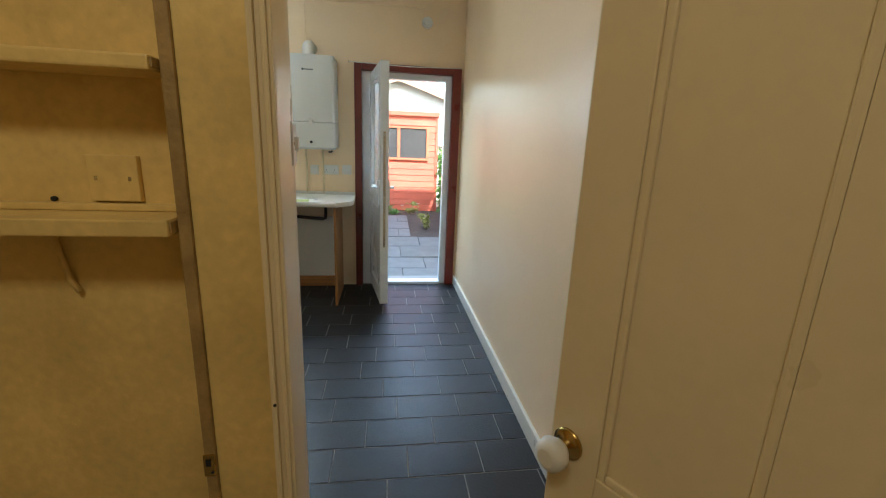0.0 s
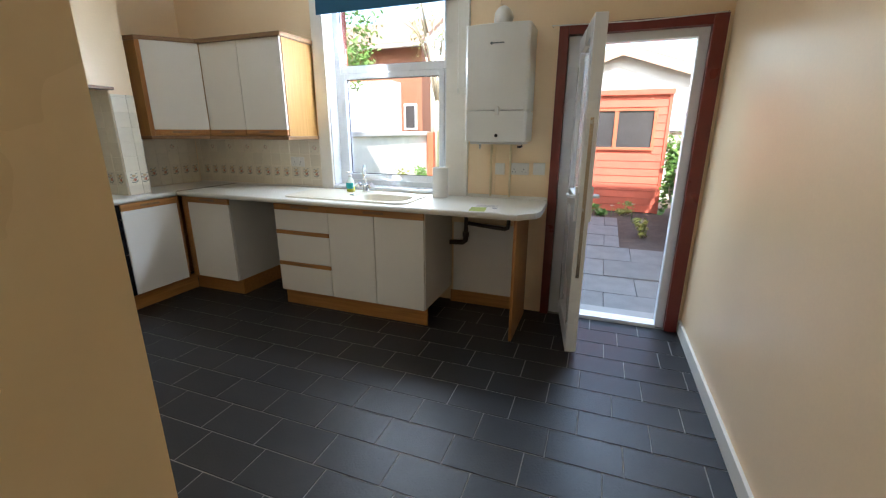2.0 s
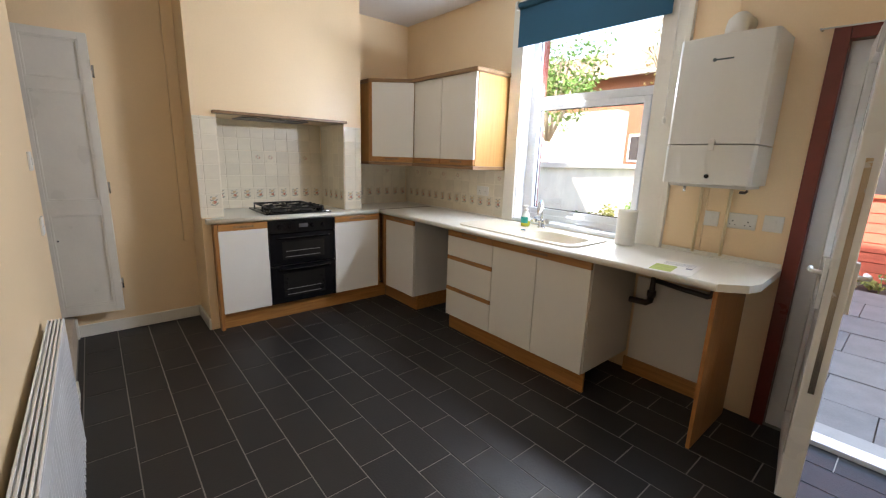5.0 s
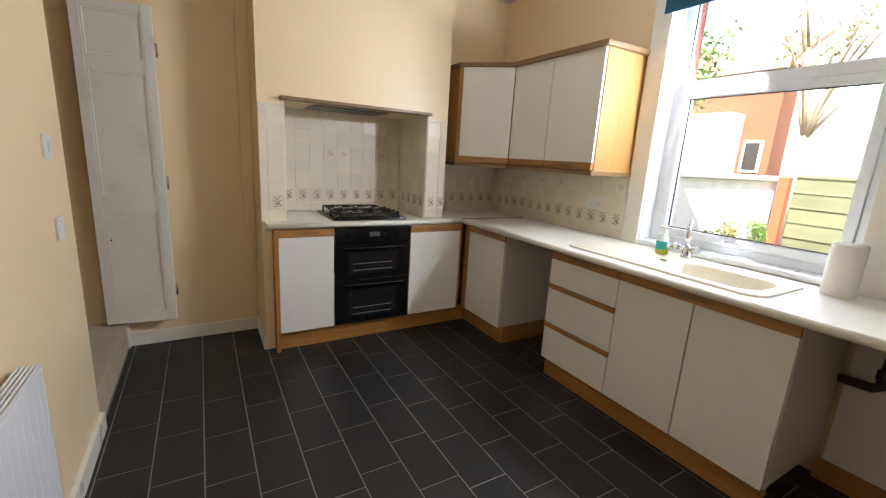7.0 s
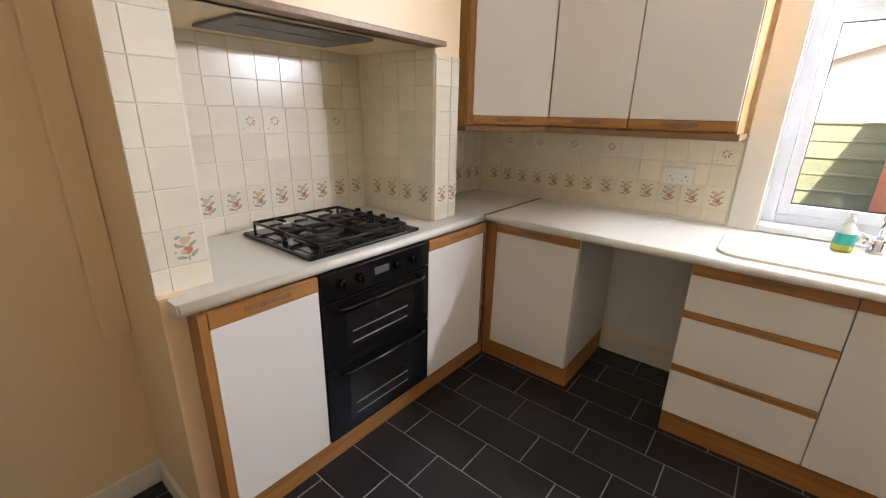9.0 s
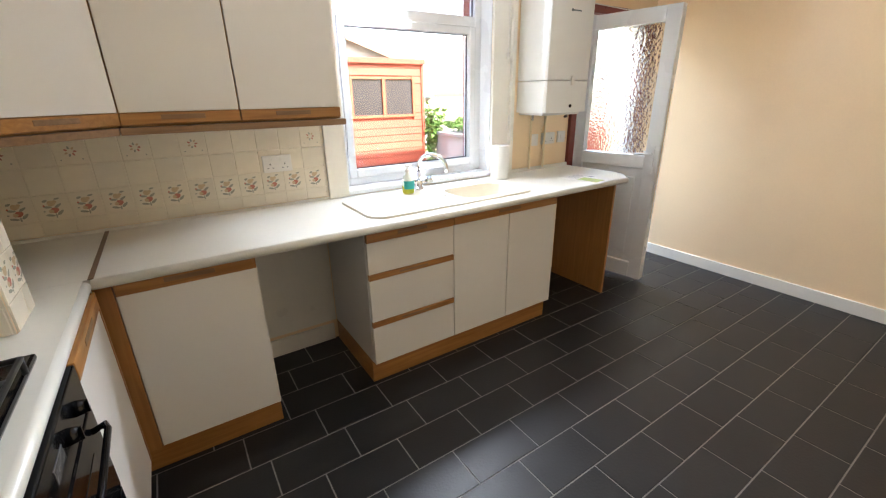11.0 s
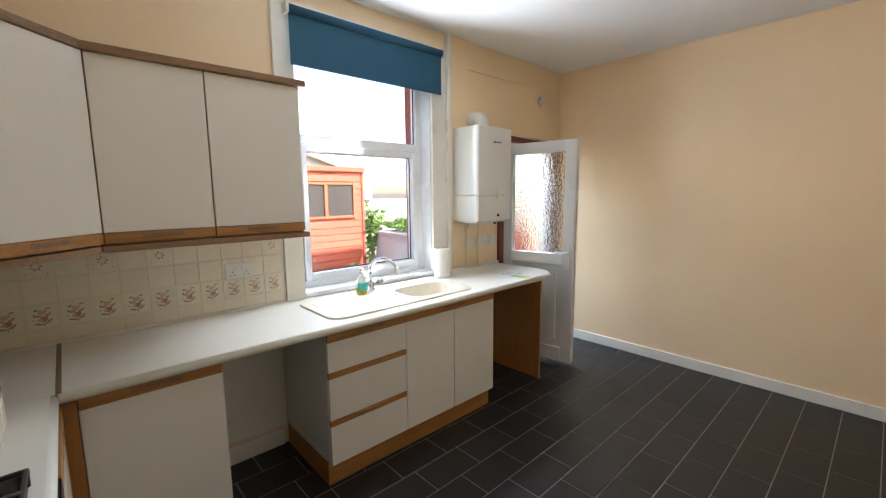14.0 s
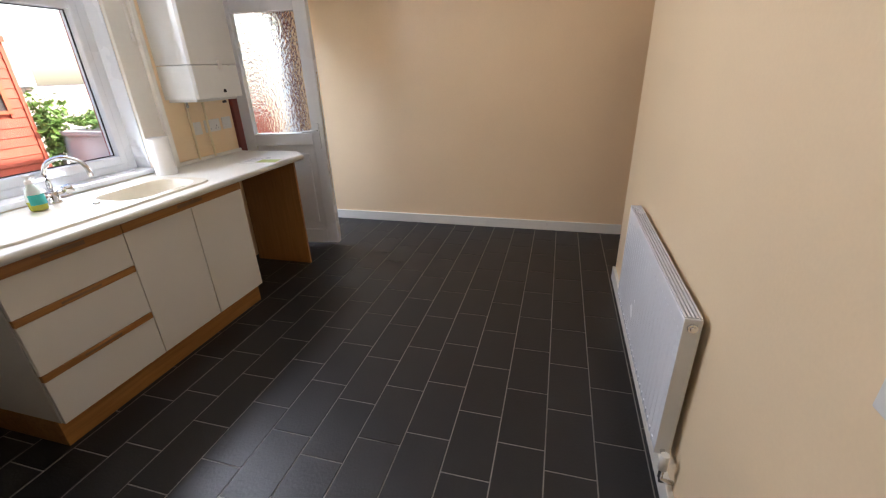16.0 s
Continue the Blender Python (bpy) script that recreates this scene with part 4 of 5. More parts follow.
def leaf_cloud(n, centre, size, leaf, seed, bm=None):
    """n small folded leaves scattered unevenly through an ellipsoid of clumps."""
    bm = bm or bmesh.new()
    r = random.Random(seed)
    clumps = [Vector([r.gauss(0, 0.45) * s for s in size]) for _ in range(max(4, n // 60))]
    for _ in range(n):
        c = r.choice(clumps)
        p = Vector(centre) + c + Vector([r.gauss(0, 0.20) * s for s in size])
        rot = Euler((r.uniform(-1.2, 1.2), r.uniform(-1.2, 1.2), r.uniform(0, 6.28))).to_matrix()
        l = leaf * r.uniform(0.6, 1.3)
        v = [bm.verts.new(p + rot @ Vector(q)) for q in ((0, -l, 0), (l * 0.5, 0, l * 0.15), (0, l, 0), (-l * 0.5, 0, l * 0.15))]
        bm.faces.new((v[0], v[1], v[2]))
        bm.faces.new((v[0], v[2], v[3]))
    return bm


def tree(at, height, crown, label, leaves, leaf, mat, seed, limbs=9):
    t = thing("tree", at, label, "tree")
    r = random.Random(seed)
    base = Vector(at)
    bm = bmesh.new()
    rod(base, base + Vector((0.05, 0, height * 0.42)), 0.11, 0.075, 10, bm)
    fork = base + Vector((0.05, 0, height * 0.40))
    for k in range(limbs):
        a = k * 2.4 + r.uniform(-0.3, 0.3)
        up = r.uniform(0.35, 0.6) * height
        out = r.uniform(0.12, 0.33) * height
        mid = fork + Vector((math.cos(a) * out * 0.45, math.sin(a) * out * 0.45, up * 0.55))
        tip = fork + Vector((math.cos(a) * out, math.sin(a) * out, up))
        rod(fork, mid, 0.05, 0.03, 7, bm)
        rod(mid, tip, 0.03, 0.008, 6, bm)
        for j in range(4):
            q = mid.lerp(tip, r.uniform(0.1, 0.9))
            rod(q, q + Vector((r.uniform(-0.5, 0.5), r.uniform(-0.5, 0.5), r.uniform(0.1, 0.6))), 0.012, 0.003, 5, bm)
    part("trunk", bm, BARK, t)
    c = leaf_cloud(leaves, base + Vector((0, 0, height * 0.74)), crown, leaf, seed)
    part("crown", c, mat, t)
    return t


tree((-7.45, 12.2, 0.0), 4.9, (1.25, 1.0, 1.15), "leafy green garden tree with an uneven crown", 2600, 0.075, LEAF, 5)
tree((-4.5, 13.4, 0.0), 5.6, (0.9, 0.9, 1.3), "pale almost bare tree with thin twigs", 500, 0.05, LEAFPALE, 8, 14)


def shrub(name, at, size, n, leaf, label, mat, seed, stems=5):
    s = thing(name, at, label, "plant")
    r = random.Random(seed)
    st = bmesh.new()
    for _ in range(stems):
        rod(at, Vector(at) + Vector((r.uniform(-1, 1) * size[0] * 0.6, r.uniform(-1, 1) * size[1] * 0.6, size[2] * r.uniform(0.8, 1.6))), 0.008, 0.003, 5, st)
    part("stems", st, BARK, s)
    part("foliage", leaf_cloud(n, (at[0], at[1], at[2] + size[2] * 0.8), size, leaf, seed), mat, s)
    return s


shrub("ivy", (1.43, 8.80, 0.30), (0.15, 0.14, 0.66), 1100, 0.045, "bushy green ivy climbing the low white wall", LEAF, 11, 9)
shrub("ivy", (1.68, 8.05, 0.86), (0.20, 0.55, 0.16), 1000, 0.04, "green ivy trailing over the wall coping", LEAF, 12, 6)
shrub("weed", (0.95, 7.35, 0.0), (0.10, 0.10, 0.20), 110, 0.045, "leafy pale green weed in bare soil", LEAFPALE, 13)
for k, (x, y) in enumerate(((0.0, 8.5), (0.35, 8.55), (0.75, 8.5), (-0.45, 8.45))):
    shrub("flower_clump", (x, y, 0.08), (0.20, 0.12, 0.09), 260, 0.03, "low green clump at the foot of the shed", LEAF if k % 2 else LEAFPALE, 20 + k)
for k, (x, y) in enumerate(((-3.55, 8.2), (-3.5, 9.1), (-3.6, 10.2))):
    shrub("wall_plant", (x, y, 0.1), (0.22, 0.28, 0.30), 420, 0.04, "bushy green plant against the white wall", LEAFPALE if k == 1 else LEAF, 40 + k)
for k, (x, y, z) in enumerate(((0.55, 8.3, 0.28), (0.85, 8.25, 0.33), (0.2, 8.35, 0.25))):
    fl = thing("flower", (x, y, 0.06), "single white flower on a thin stem", "flower", "white flowers by the shed")
    part("stem", rod((x, y, 0.05), (x, y, z), 0.004, 0.003, 6), LEAF, fl)
    pm = bmesh.new()
    for a in range(5):
        an = a * 1.2566
        q = [pm.verts.new((x + math.cos(an + d) * rr, y + math.sin(an + d) * rr, z + hz)) for d, rr, hz in ((0, 0.004, 0), (-0.4, 0.025, 0.012), (0, 0.035, 0.006), (0.4, 0.025, 0.012))]
        pm.faces.new(q)
    part("petals", pm, PETAL, fl)
lwall = thing("low_wall", (1.65, 7.7, 0), "low white rendered wall with a grey coping", "wall")
part("wall", box(1.46, 1.95, 6.9, 8.75, -0.1, 0.80), RENDERWHITE, lwall)
part("coping", box(1.42, 1.99, 6.86, 8.79, 0.801, 0.86, 0.012), CONCRETE, lwall, "grey stone coping")
fw = thing("far_fence", (3.2, 10.5, 0), "pale fence with a light blue board beyond the shed", "fence")
PALEBOARD = material("pale_weathered_board", (0.50, 0.50, 0.42), 0.85, 0.15, 5, 60, 0.2, rand=0.1)
for k in range(27):
    part("board", box(1.4 + k * 0.152, 1.4 + k * 0.152 + 0.148, 10.7 - 0.006 * (k % 2), 10.75, 0.0, 1.45, 0.004), PALEBOARD, fw)
part("blue_board", box(1.45, 2.6, 10.6, 10.68, 1.45, 1.75, 0.01), material("pale_blue_board", (0.35, 0.58, 0.70), 0.5), fw, "light blue board")

# ---- sink, tap and what stands on the worktop ----


def rounded(x0, x1, y0, y1, r, n=6):
    pts = []
    for cx, cy, a0 in ((x1 - r, y0 + r, -90), (x1 - r, y1 - r, 0), (x0 + r, y1 - r, 90), (x0 + r, y0 + r, 180)):
        for k in range(n + 1):
            a = radians(a0 + 90 * k / n)
            pts.append((cx + r * math.cos(a), cy + r * math.sin(a)))
    return pts


def ring_loft(levels):
    """Skin through closed outlines given as (outline, z), capped at the last."""
    bm = bmesh.new()
    rings = [[bm.verts.new((x, y, z)) for x, y in o] for o, z in levels]
    for a, b in zip(rings, rings[1:]):
        for k in range(len(a)):
            bm.faces.new((a[k], a[(k + 1) % len(a)], b[(k + 1) % len(a)], b[k])).smooth = True
    bm.faces.new(rings[-1])
    return bm


sk = thing("kitchen_sink", (-1.5, 4.04, 0.92), "beige composite sink with a drainer and one bowl", "sink")
rim = bmesh.new()
outer = [rim.verts.new((x, y, 0.931)) for x, y in rounded(SX0, SX1, SY0, SY1, 0.09)]
skirt_ring = [rim.verts.new((x, y, 0.9205)) for x, y in rounded(SX0 - 0.004, SX1 + 0.004, SY0 - 0.004, SY1 + 0.004, 0.092)]
bowl_out = rounded(BX0 + 0.003, BX1 - 0.003, BY0 + 0.003, BY1 - 0.003, 0.10)
inner = [rim.verts.new((x, y, 0.931)) for x, y in bowl_out]
for k in range(len(outer)):
    rim.faces.new((skirt_ring[k], skirt_ring[(k + 1) % len(outer)], outer[(k + 1) % len(outer)], outer[k]))
    rim.faces.new((outer[k], outer[(k + 1) % len(outer)], inner[(k + 1) % len(outer)], inner[k]))
part("rim", rim, SINKMAT, sk)
bowl = ring_loft([(bowl_out, 0.931), (rounded(BX0 + 0.01, BX1 - 0.01, BY0 + 0.01, BY1 - 0.01, 0.095), 0.922), (rounded(BX0 + 0.02, BX1 - 0.02, BY0 + 0.02, BY1 - 0.02, 0.09), 0.80), (rounded(BX0 + 0.06, BX1 - 0.06, BY0 + 0.06, BY1 - 0.06, 0.06), 0.775)])
part("bowl", bowl, SINKMAT, sk)
part("plug_hole", rod((-1.245, 4.0, 0.776), (-1.245, 4.0, 0.781), 0.04, 0.038, 20), CHROME, sk, "chrome waste outlet")
part("drainer", box(SX0 + 0.05, BX0 - 0.05, SY0 + 0.04, SY1 - 0.12, 0.9312, 0.9325, 0.001), SINKMAT, sk)
part("overflow", rod((-1.525, 4.00, 0.9325), (-1.525, 4.00, 0.942), 0.020, 0.016, 16), CHROME, sk, "small chrome pop-up control")
tp = thing("mixer_tap", (-1.545, 4.245, 0.931), "chrome mixer tap with a swan-neck spout and two cross handles", "tap")
part("base", lathe([(0.030, 0.0), (0.030, 0.008), (0.022, 0.014), (0.022, 0.055), (0.018, 0.06)], 20, (-1.545, 4.245, 0.9315)), CHROME, tp)
sp = []
for k in range(15):
    a = math.pi * k / 14
    sp.append((-1.545 + (1 - math.cos(a)) * 0.045, 4.245 - (1 - math.cos(a)) * 0.085, 1.075 + math.sin(a) * 0.075))
part("spout", tube([(-1.545, 4.245, 0.985), (-1.545, 4.245, 1.04)] + sp + [(-1.454, 4.073, 1.05)], 0.011, 12), CHROME, tp)
for s in (-1, 1):
    d = Vector((s * 0.9, -0.25 if s < 0 else -0.35, 0.25)).normalized()
    p0 = Vector((-1.545, 4.245, 0.972))
    hd = rod(p0, p0 + d * 0.05, 0.012, 0.012, 12)
    rod(p0 + d * 0.048, p0 + d * 0.085, 0.024, 0.021, 8, hd)
    part("handle", hd, CHROME, tp, "chrome fluted handle")
so = thing("soap_bottle", (-1.655, 4.185, 0.932), "clear pump bottle of yellow-green soap with a teal label", "soap bottle")
part("bottle", lathe([(0.030, 0.0), (0.034, 0.008), (0.036, 0.05), (0.028, 0.10), (0.014, 0.118), (0.014, 0.126)], 24, (-1.655, 4.185, 0.9325)), material("clear_bottle_plastic", (0.78, 0.84, 0.78), 0.12, 0.03, 10, 50, 0.0), so)
part("soap", lathe([(0.0305, 0.001), (0.0346, 0.008), (0.0365, 0.042), (0.0362, 0.046)], 24, (-1.655, 4.185, 0.9325)), material("yellow_green_soap", (0.50, 0.52, 0.06), 0.15, 0.02, 4, 30, 0.0), so, "yellow-green liquid soap")
lb = bmesh.new()
for k in range(8):
    a0, a1 = radians(200 + k * 17), radians(200 + (k + 1) * 17)
    lb.faces.new([lb.verts.new((-1.655 + 0.0372 * math.cos(a), 4.185 + 0.0372 * math.sin(a), 0.9325 + z)) for a, z in ((a0, 0.030), (a1, 0.030), (a1, 0.078), (a0, 0.078))])
part("front_label", lb, material("teal_label", (0.02, 0.42, 0.38), 0.4), so, "teal paper label")
pmp = rod((-1.655, 4.185, 1.058), (-1.655, 4.185, 1.092), 0.006, None, 10, lathe([(0.016, 0.0), (0.016, 0.014), (0.010, 0.018)], 18, (-1.655, 4.185, 1.058)))
box(-1.668, -1.642, 4.145, 4.197, 1.090, 1.102, 0.004, pmp)
part("pump", pmp, PLASTIC, so, "white pump top")
kr = thing("kitchen_roll", (-0.872, 4.262, 0.92), "white kitchen paper roll standing on end", "kitchen roll")
part("paper", lathe([(0.021, 0.229), (0.0215, 0.0), (0.061, 0.0005), (0.062, 0.004), (0.0615, 0.226), (0.060, 0.2295), (0.022, 0.2295)], 32, (-0.872, 4.262, 0.9205)), PAPER, kr)
part("core", lathe([(0.0205, 0.001), (0.0205, 0.2285), (0.019, 0.2285), (0.019, 0.002)], 24, (-0.872, 4.262, 0.9205)), material("brown_card", (0.38, 0.26, 0.15), 0.9), kr, "brown cardboard core")
pg = thing("leaflet", (-0.41, 3.86, 0.92), "white printed leaflet with a green picture on the worktop", "leaflet")
lm = Matrix.Translation((-0.41, 3.87, 0)) @ pose(0, 0, 0, 0, 0, 8)
for nm, a, z, mt, lb2 in (("sheet", (-0.105, 0.105, -0.148, 0.148), (0.9206, 0.9222), PAPER, ""), ("sheet", (-0.095, 0.115, -0.14, 0.156), (0.9223, 0.9236), PAPER, ""),
                          ("picture", (-0.085, 0.02, -0.12, 0.03), (0.9237, 0.9240), material("print_green", (0.40, 0.48, 0.10), 0.5, 0.3, 30, 120, 0.0), "green printed picture"), ("emblem", (0.06, 0.09, 0.0, 0.03), (0.9237, 0.9240), material("print_grey", (0.25, 0.25, 0.28), 0.5), "grey printed emblem")):
    b = box(a[0], a[1], a[2], a[3], z[0], z[1])
    b.transform(lm)
    part(nm, b, mt, pg, lb2)
for k in range(5):
    b = box(-0.06, 0.09 - 0.02 * (k % 2), 0.055 + k * 0.016, 0.061 + k * 0.016, 0.9237, 0.9240)
    b.transform(lm)
    part("text_line", b, material("print_line", (0.45, 0.45, 0.45), 0.6), pg)

# ---- sockets, switches, alarm, waste pipes ----
SLOT = material("dark_slot", (0.02, 0.02, 0.02), 0.6)


def plate(name, m, w, h, label, category, kind, depth=0.010, mat=PLASTIC):
    """A wall plate in its own x-z plane, facing -y, set by m; kind: socket, switch, spur or blank."""
    ob = thing(name, (0, 0, 0), label, category)
    ob.matrix_basis = m
    bs = box(-w / 2, w / 2, -depth, 0, -h / 2, h / 2, 0.003)
    bs.transform(m)
    part("plate", bs, mat, ob)
    subs = []
    if kind == "socket":
        for s in ((-1, 1) if w > 0.1 else (0,)):
            cx = s * w * 0.25
            subs += [("rocker", (cx - 0.006 - s * 0.016, cx + 0.006 - s * 0.016, -depth - 0.004, -depth, 0.012, 0.032), PLASTIC), ("pin_slot", (cx - 0.003, cx + 0.003, -depth - 0.0006, -depth, -0.006, 0.002), SLOT),
                     ("pin_slot", (cx - 0.016, cx - 0.009, -depth - 0.0006, -depth, -0.024, -0.020), SLOT), ("pin_slot", (cx + 0.009, cx + 0.016, -depth - 0.0006, -depth, -0.024, -0.020), SLOT)]
    if kind == "switch":
        subs += [("rocker", (-0.018, -0.005, -depth - 0.008, -depth, -0.014, 0.014), PLASTIC), ("rocker", (0.005, 0.018, -depth - 0.008, -depth, -0.014, 0.014), PLASTIC),
                 ("screw", (-0.034, -0.027, -depth - 0.001, -depth, -0.0035, 0.0035), BRASS), ("screw", (0.027, 0.034, -depth - 0.001, -depth, -0.0035, 0.0035), BRASS)]
    if kind == "spur":
        subs += [("rocker", (-0.014, 0.014, -depth - 0.005, -depth, -0.018, 0.018), PLASTIC)]
    if kind == "blank":
        subs += [("screw", (-w * 0.36, -w * 0.30, -depth - 0.001, -depth, -0.004, 0.004), STEEL), ("screw", (w * 0.30, w * 0.36, -depth - 0.001, -depth, -0.004, 0.004), STEEL)]
    for nm, a, mt in subs:
        b = box(*a, 0.0008 if nm == "rocker" else 0)
        b.transform(m)
        part(nm, b, mt, ob)
    return ob


plate("fused_switch", pose(-0.430, NORTH - 0.0005, 1.146), 0.088, 0.088, "white fused switch plate on the wall under the boiler", "switch", "spur")
plate("socket", pose(-0.275, NORTH - 0.0005, 1.150), 0.148, 0.088, "white double socket on the wall under the boiler", "socket", "socket")
plate("fused_switch", pose(-0.125, NORTH - 0.0005, 1.154), 0.088, 0.088, "white blank switch plate beside the back door", "switch", "spur")
plate("socket", pose(-2.338, NORTH - 0.0085, 1.152), 0.148, 0.088, "white double socket on the tiled splashback", "socket", "socket")
plate("light_switch", pose(-2.383, SOUTH + 0.0005, 1.368, 0, 0, 180), 0.088, 0.088, "white switch plate near the stair foot", "switch", "spur")
plate("light_switch", pose(-2.40, SOUTH + 0.0005, 1.054, 0, 0, 180), 0.088, 0.088, "white switch plate lower on the wall", "switch", "blank")
plate("light_switch", pose(0.0520, 1.2190, 1.3825, 0, 0, 97.9), 0.088, 0.088, "white double light switch by the kitchen doorway", "switch", "switch", 0.012)
al = thing("alarm", (0.61, NORTH, 2.485), "small round white alarm sensor high on the wall", "alarm")
part("base", rod((0.61, NORTH - 0.0125, 2.485), (0.61, NORTH - 0.033, 2.485), 0.05, 0.046, 24), PLASTIC, al)
part("cover", rod((0.61, NORTH - 0.033, 2.485), (0.61, NORTH - 0.045, 2.485), 0.036, 0.030, 24), PLASTIC, al)
wp = thing("waste_pipe", (-0.66, 4.3, 0.55), "brown plastic waste pipe under the worktop", "pipe")
part("trap", tube([(-0.665, 4.30, 0.88), (-0.665, 4.30, 0.60), (-0.668, 4.30, 0.57), (-0.69, 4.30, 0.552), (-0.80, 4.30, 0.545)], 0.021, 12), DARKPIPE, wp)
part("branch", tube([(-0.645, 4.30, 0.715), (-0.50, 4.30, 0.70), (-0.345, 4.30, 0.69), (-0.325, 4.30, 0.70), (-0.32, 4.30, 0.73), (-0.32, 4.30, 0.86)], 0.016, 12), DARKPIPE, wp)
for z in (0.80, 0.62):
    part("collar", rod((-0.665, 4.30, z - 0.02), (-0.665, 4.30, z + 0.02), 0.027, None, 14), DARKPIPE, wp)

# ---- stair foot: folded door and pipe boxing ----
sd = thing("folding_door", (-3.55, 1.45, 0.2), "narrow white panelled folding door against the wall", "door")


def panel_door(w, z0, z1, t, panels, stile, parent, mat, m, name="leaf"):
    """A framed door leaf along +x with sunk panels; panels are (x0, x1, z0, z1)."""
    fm = bmesh.new()
    xs2 = sorted({p[0] for p in panels} | {p[1] for p in panels})
    box(0, xs2[0], -t / 2, t / 2, z0, z1, 0.003, fm)
    box(xs2[-1], w, -t / 2, t / 2, z0, z1, 0.003, fm)
    cols = sorted({(p[0], p[1]) for p in panels})
    for a, b in zip(cols, cols[1:]):
        box(a[1], b[0], -t / 2, t / 2, z0, z1, 0.002, fm)
    for a, b in cols:
        zs = sorted((p[2], p[3]) for p in panels if (p[0], p[1]) == (a, b))
        z = z0
        for lo, hi in zs + [(z1, z1)]:
            box(a, b, -t / 2, t / 2, z, lo, 0.002, fm)
            z = hi
    fm.transform(m)
    leaf_ob = part(name, fm, mat, parent)
    for p in panels:
        pm2 = box(p[0], p[1], -t * 0.18, t * 0.18, p[2], p[3])
        pm2.transform(m)
        part("panel", pm2, mat, leaf_ob)
        mo = bmesh.new()
        for s in (-1, 1):
            y0, y1 = sorted((s * t * 0.18, s * (t * 0.5 - 0.003)))
            for a in ((p[0], p[0] + 0.014, p[2], p[3]), (p[1] - 0.014, p[1], p[2], p[3]), (p[0] + 0.014, p[1] - 0.014, p[2], p[2] + 0.014), (p[0] + 0.014, p[1] - 0.014, p[3] - 0.014, p[3])):
                box(a[0], a[1], y0, y1, a[2], a[3], 0.004, mo)
        mo.transform(m)
        part("moulding", mo, mat, leaf_ob)
    return leaf_ob


fd = Matrix.Translation((-3.505, 1.645, 0)) @ pose(0, 0, 0, 0, 0, 263.5)
panel_door(0.395, 0.205, 2.19, 0.032, [(0.05, 0.345, 0.275, 0.96), (0.05, 0.345, 1.06, 1.80), (0.05, 0.345, 1.88, 2.14)], 0.05, sd, WHITEWOOD, fd)
part("rear_leaf", box(-3.585, -3.549, 1.26, 1.64, 0.205, 2.19, 0.003), WHITEWOOD, sd)
for z in (0.42, 1.15, 1.95):
    part("hinge", rod((-3.502, 1.655, z - 0.04), (-3.502, 1.655, z + 0.04), 0.007, None, 10), STEEL, sd)
part("catch_screw", rod((-3.51, 1.33, 0.78), (-3.495, 1.33, 0.78), 0.005, None, 8), SLOT, sd)
part("backing_board", box(WEST + 0.001, -3.586, 1.35, 1.62, 0.22, 2.17), WHITEWOOD, sd)
setting("trim_pipe_boxing", box(WEST, WEST + 0.045, 2.10, CY0 - 0.001, 0.69, CEIL, 0.004), CREAM, "cream painted pipe boxing beside the chimney", "pipe boxing")
setting("trim_stair_newel", box(WEST, WEST + 0.05, 1.325, 1.356, 0.0, 0.16, 0.005), WHITEWOOD, "white painted block at the stair foot", "trim")

# ---- the room the walk starts in ----
WORNEDGE = material("worn_brown_edge", (0.38, 0.25, 0.09), 0.6, 0.35, 14, 90, 0.25)
setting("wall_alcove", box(-1.2, 0.029, 1.176, 1.199, -0.1, CEIL), HALLCREAM, "yellowed cream wall at the back of a shelved alcove", "wall")
setting("wall_over_doorway", box(0.031, EAST, 1.12, SOUTH, 2.46, CEIL), CREAM, "cream painted wall above the doorway", "wall")
setting("trim_alcove_post", box(-0.0965, 0.0245, 1.088, 1.175, 0.0, CEIL, 0.003), HALLCREAM, "flat cream painted post between alcove and doorway", "post")
strip = box(-0.120, -0.097, 1.082, 1.175, 0.0, CEIL, 0.004)
setting("trim_alcove_edge", strip, WORNEDGE, "worn brown edge strip with chipped paint", "edge strip")
ar = box(0.025, 0.067, 1.066, 1.175, 0.0, 2.52, 0.006)
box(0.029, 0.040, 1.058, 1.067, 0.0, 2.52, 0.004, ar)
box(0.049, 0.060, 1.060, 1.067, 0.0, 2.52, 0.004, ar)
setting("trim_architrave", ar, GLOSSCREAM, "moulded cream gloss door architrave", "architrave")
setting("trim_door_lining", prism([(0.0305, 1.1755), (0.056, 1.1755), (0.0355, SOUTH - 0.001), (0.0305, SOUTH - 0.001)], 0.0, 2.458), GLOSSCREAM, "cream gloss painted doorway lining", "door lining")
setting("trim_architrave_head", box(0.068, EAST, 1.062, 1.119, 2.46, 2.53, 0.006), GLOSSCREAM, "moulded cream gloss door architrave head", "architrave")
kp = thing("latch_keep", (-0.108, 1.08, 0.70), "rusty painted-over latch keep screwed to the post", "latch keep")
part("plate", box(-0.121, -0.098, 1.0785, 1.0815, 0.690, 0.742, 0.001), BRASS, kp)
part("slot", box(-0.116, -0.106, 1.0775, 1.0784, 0.715, 0.732), SLOT, kp)
part("screw", rod((-0.104, 1.0784, 0.700), (-0.104, 1.0765, 0.700), 0.003, None, 8), SLOT, kp)
nh = thing("nail", (0.038, 1.058, 0.868), "small rusty nail head in the door architrave", "nail")
part("head", rod((0.036, 1.0579, 0.868), (0.036, 1.0565, 0.868), 0.0035, None, 8), SLOT, nh)
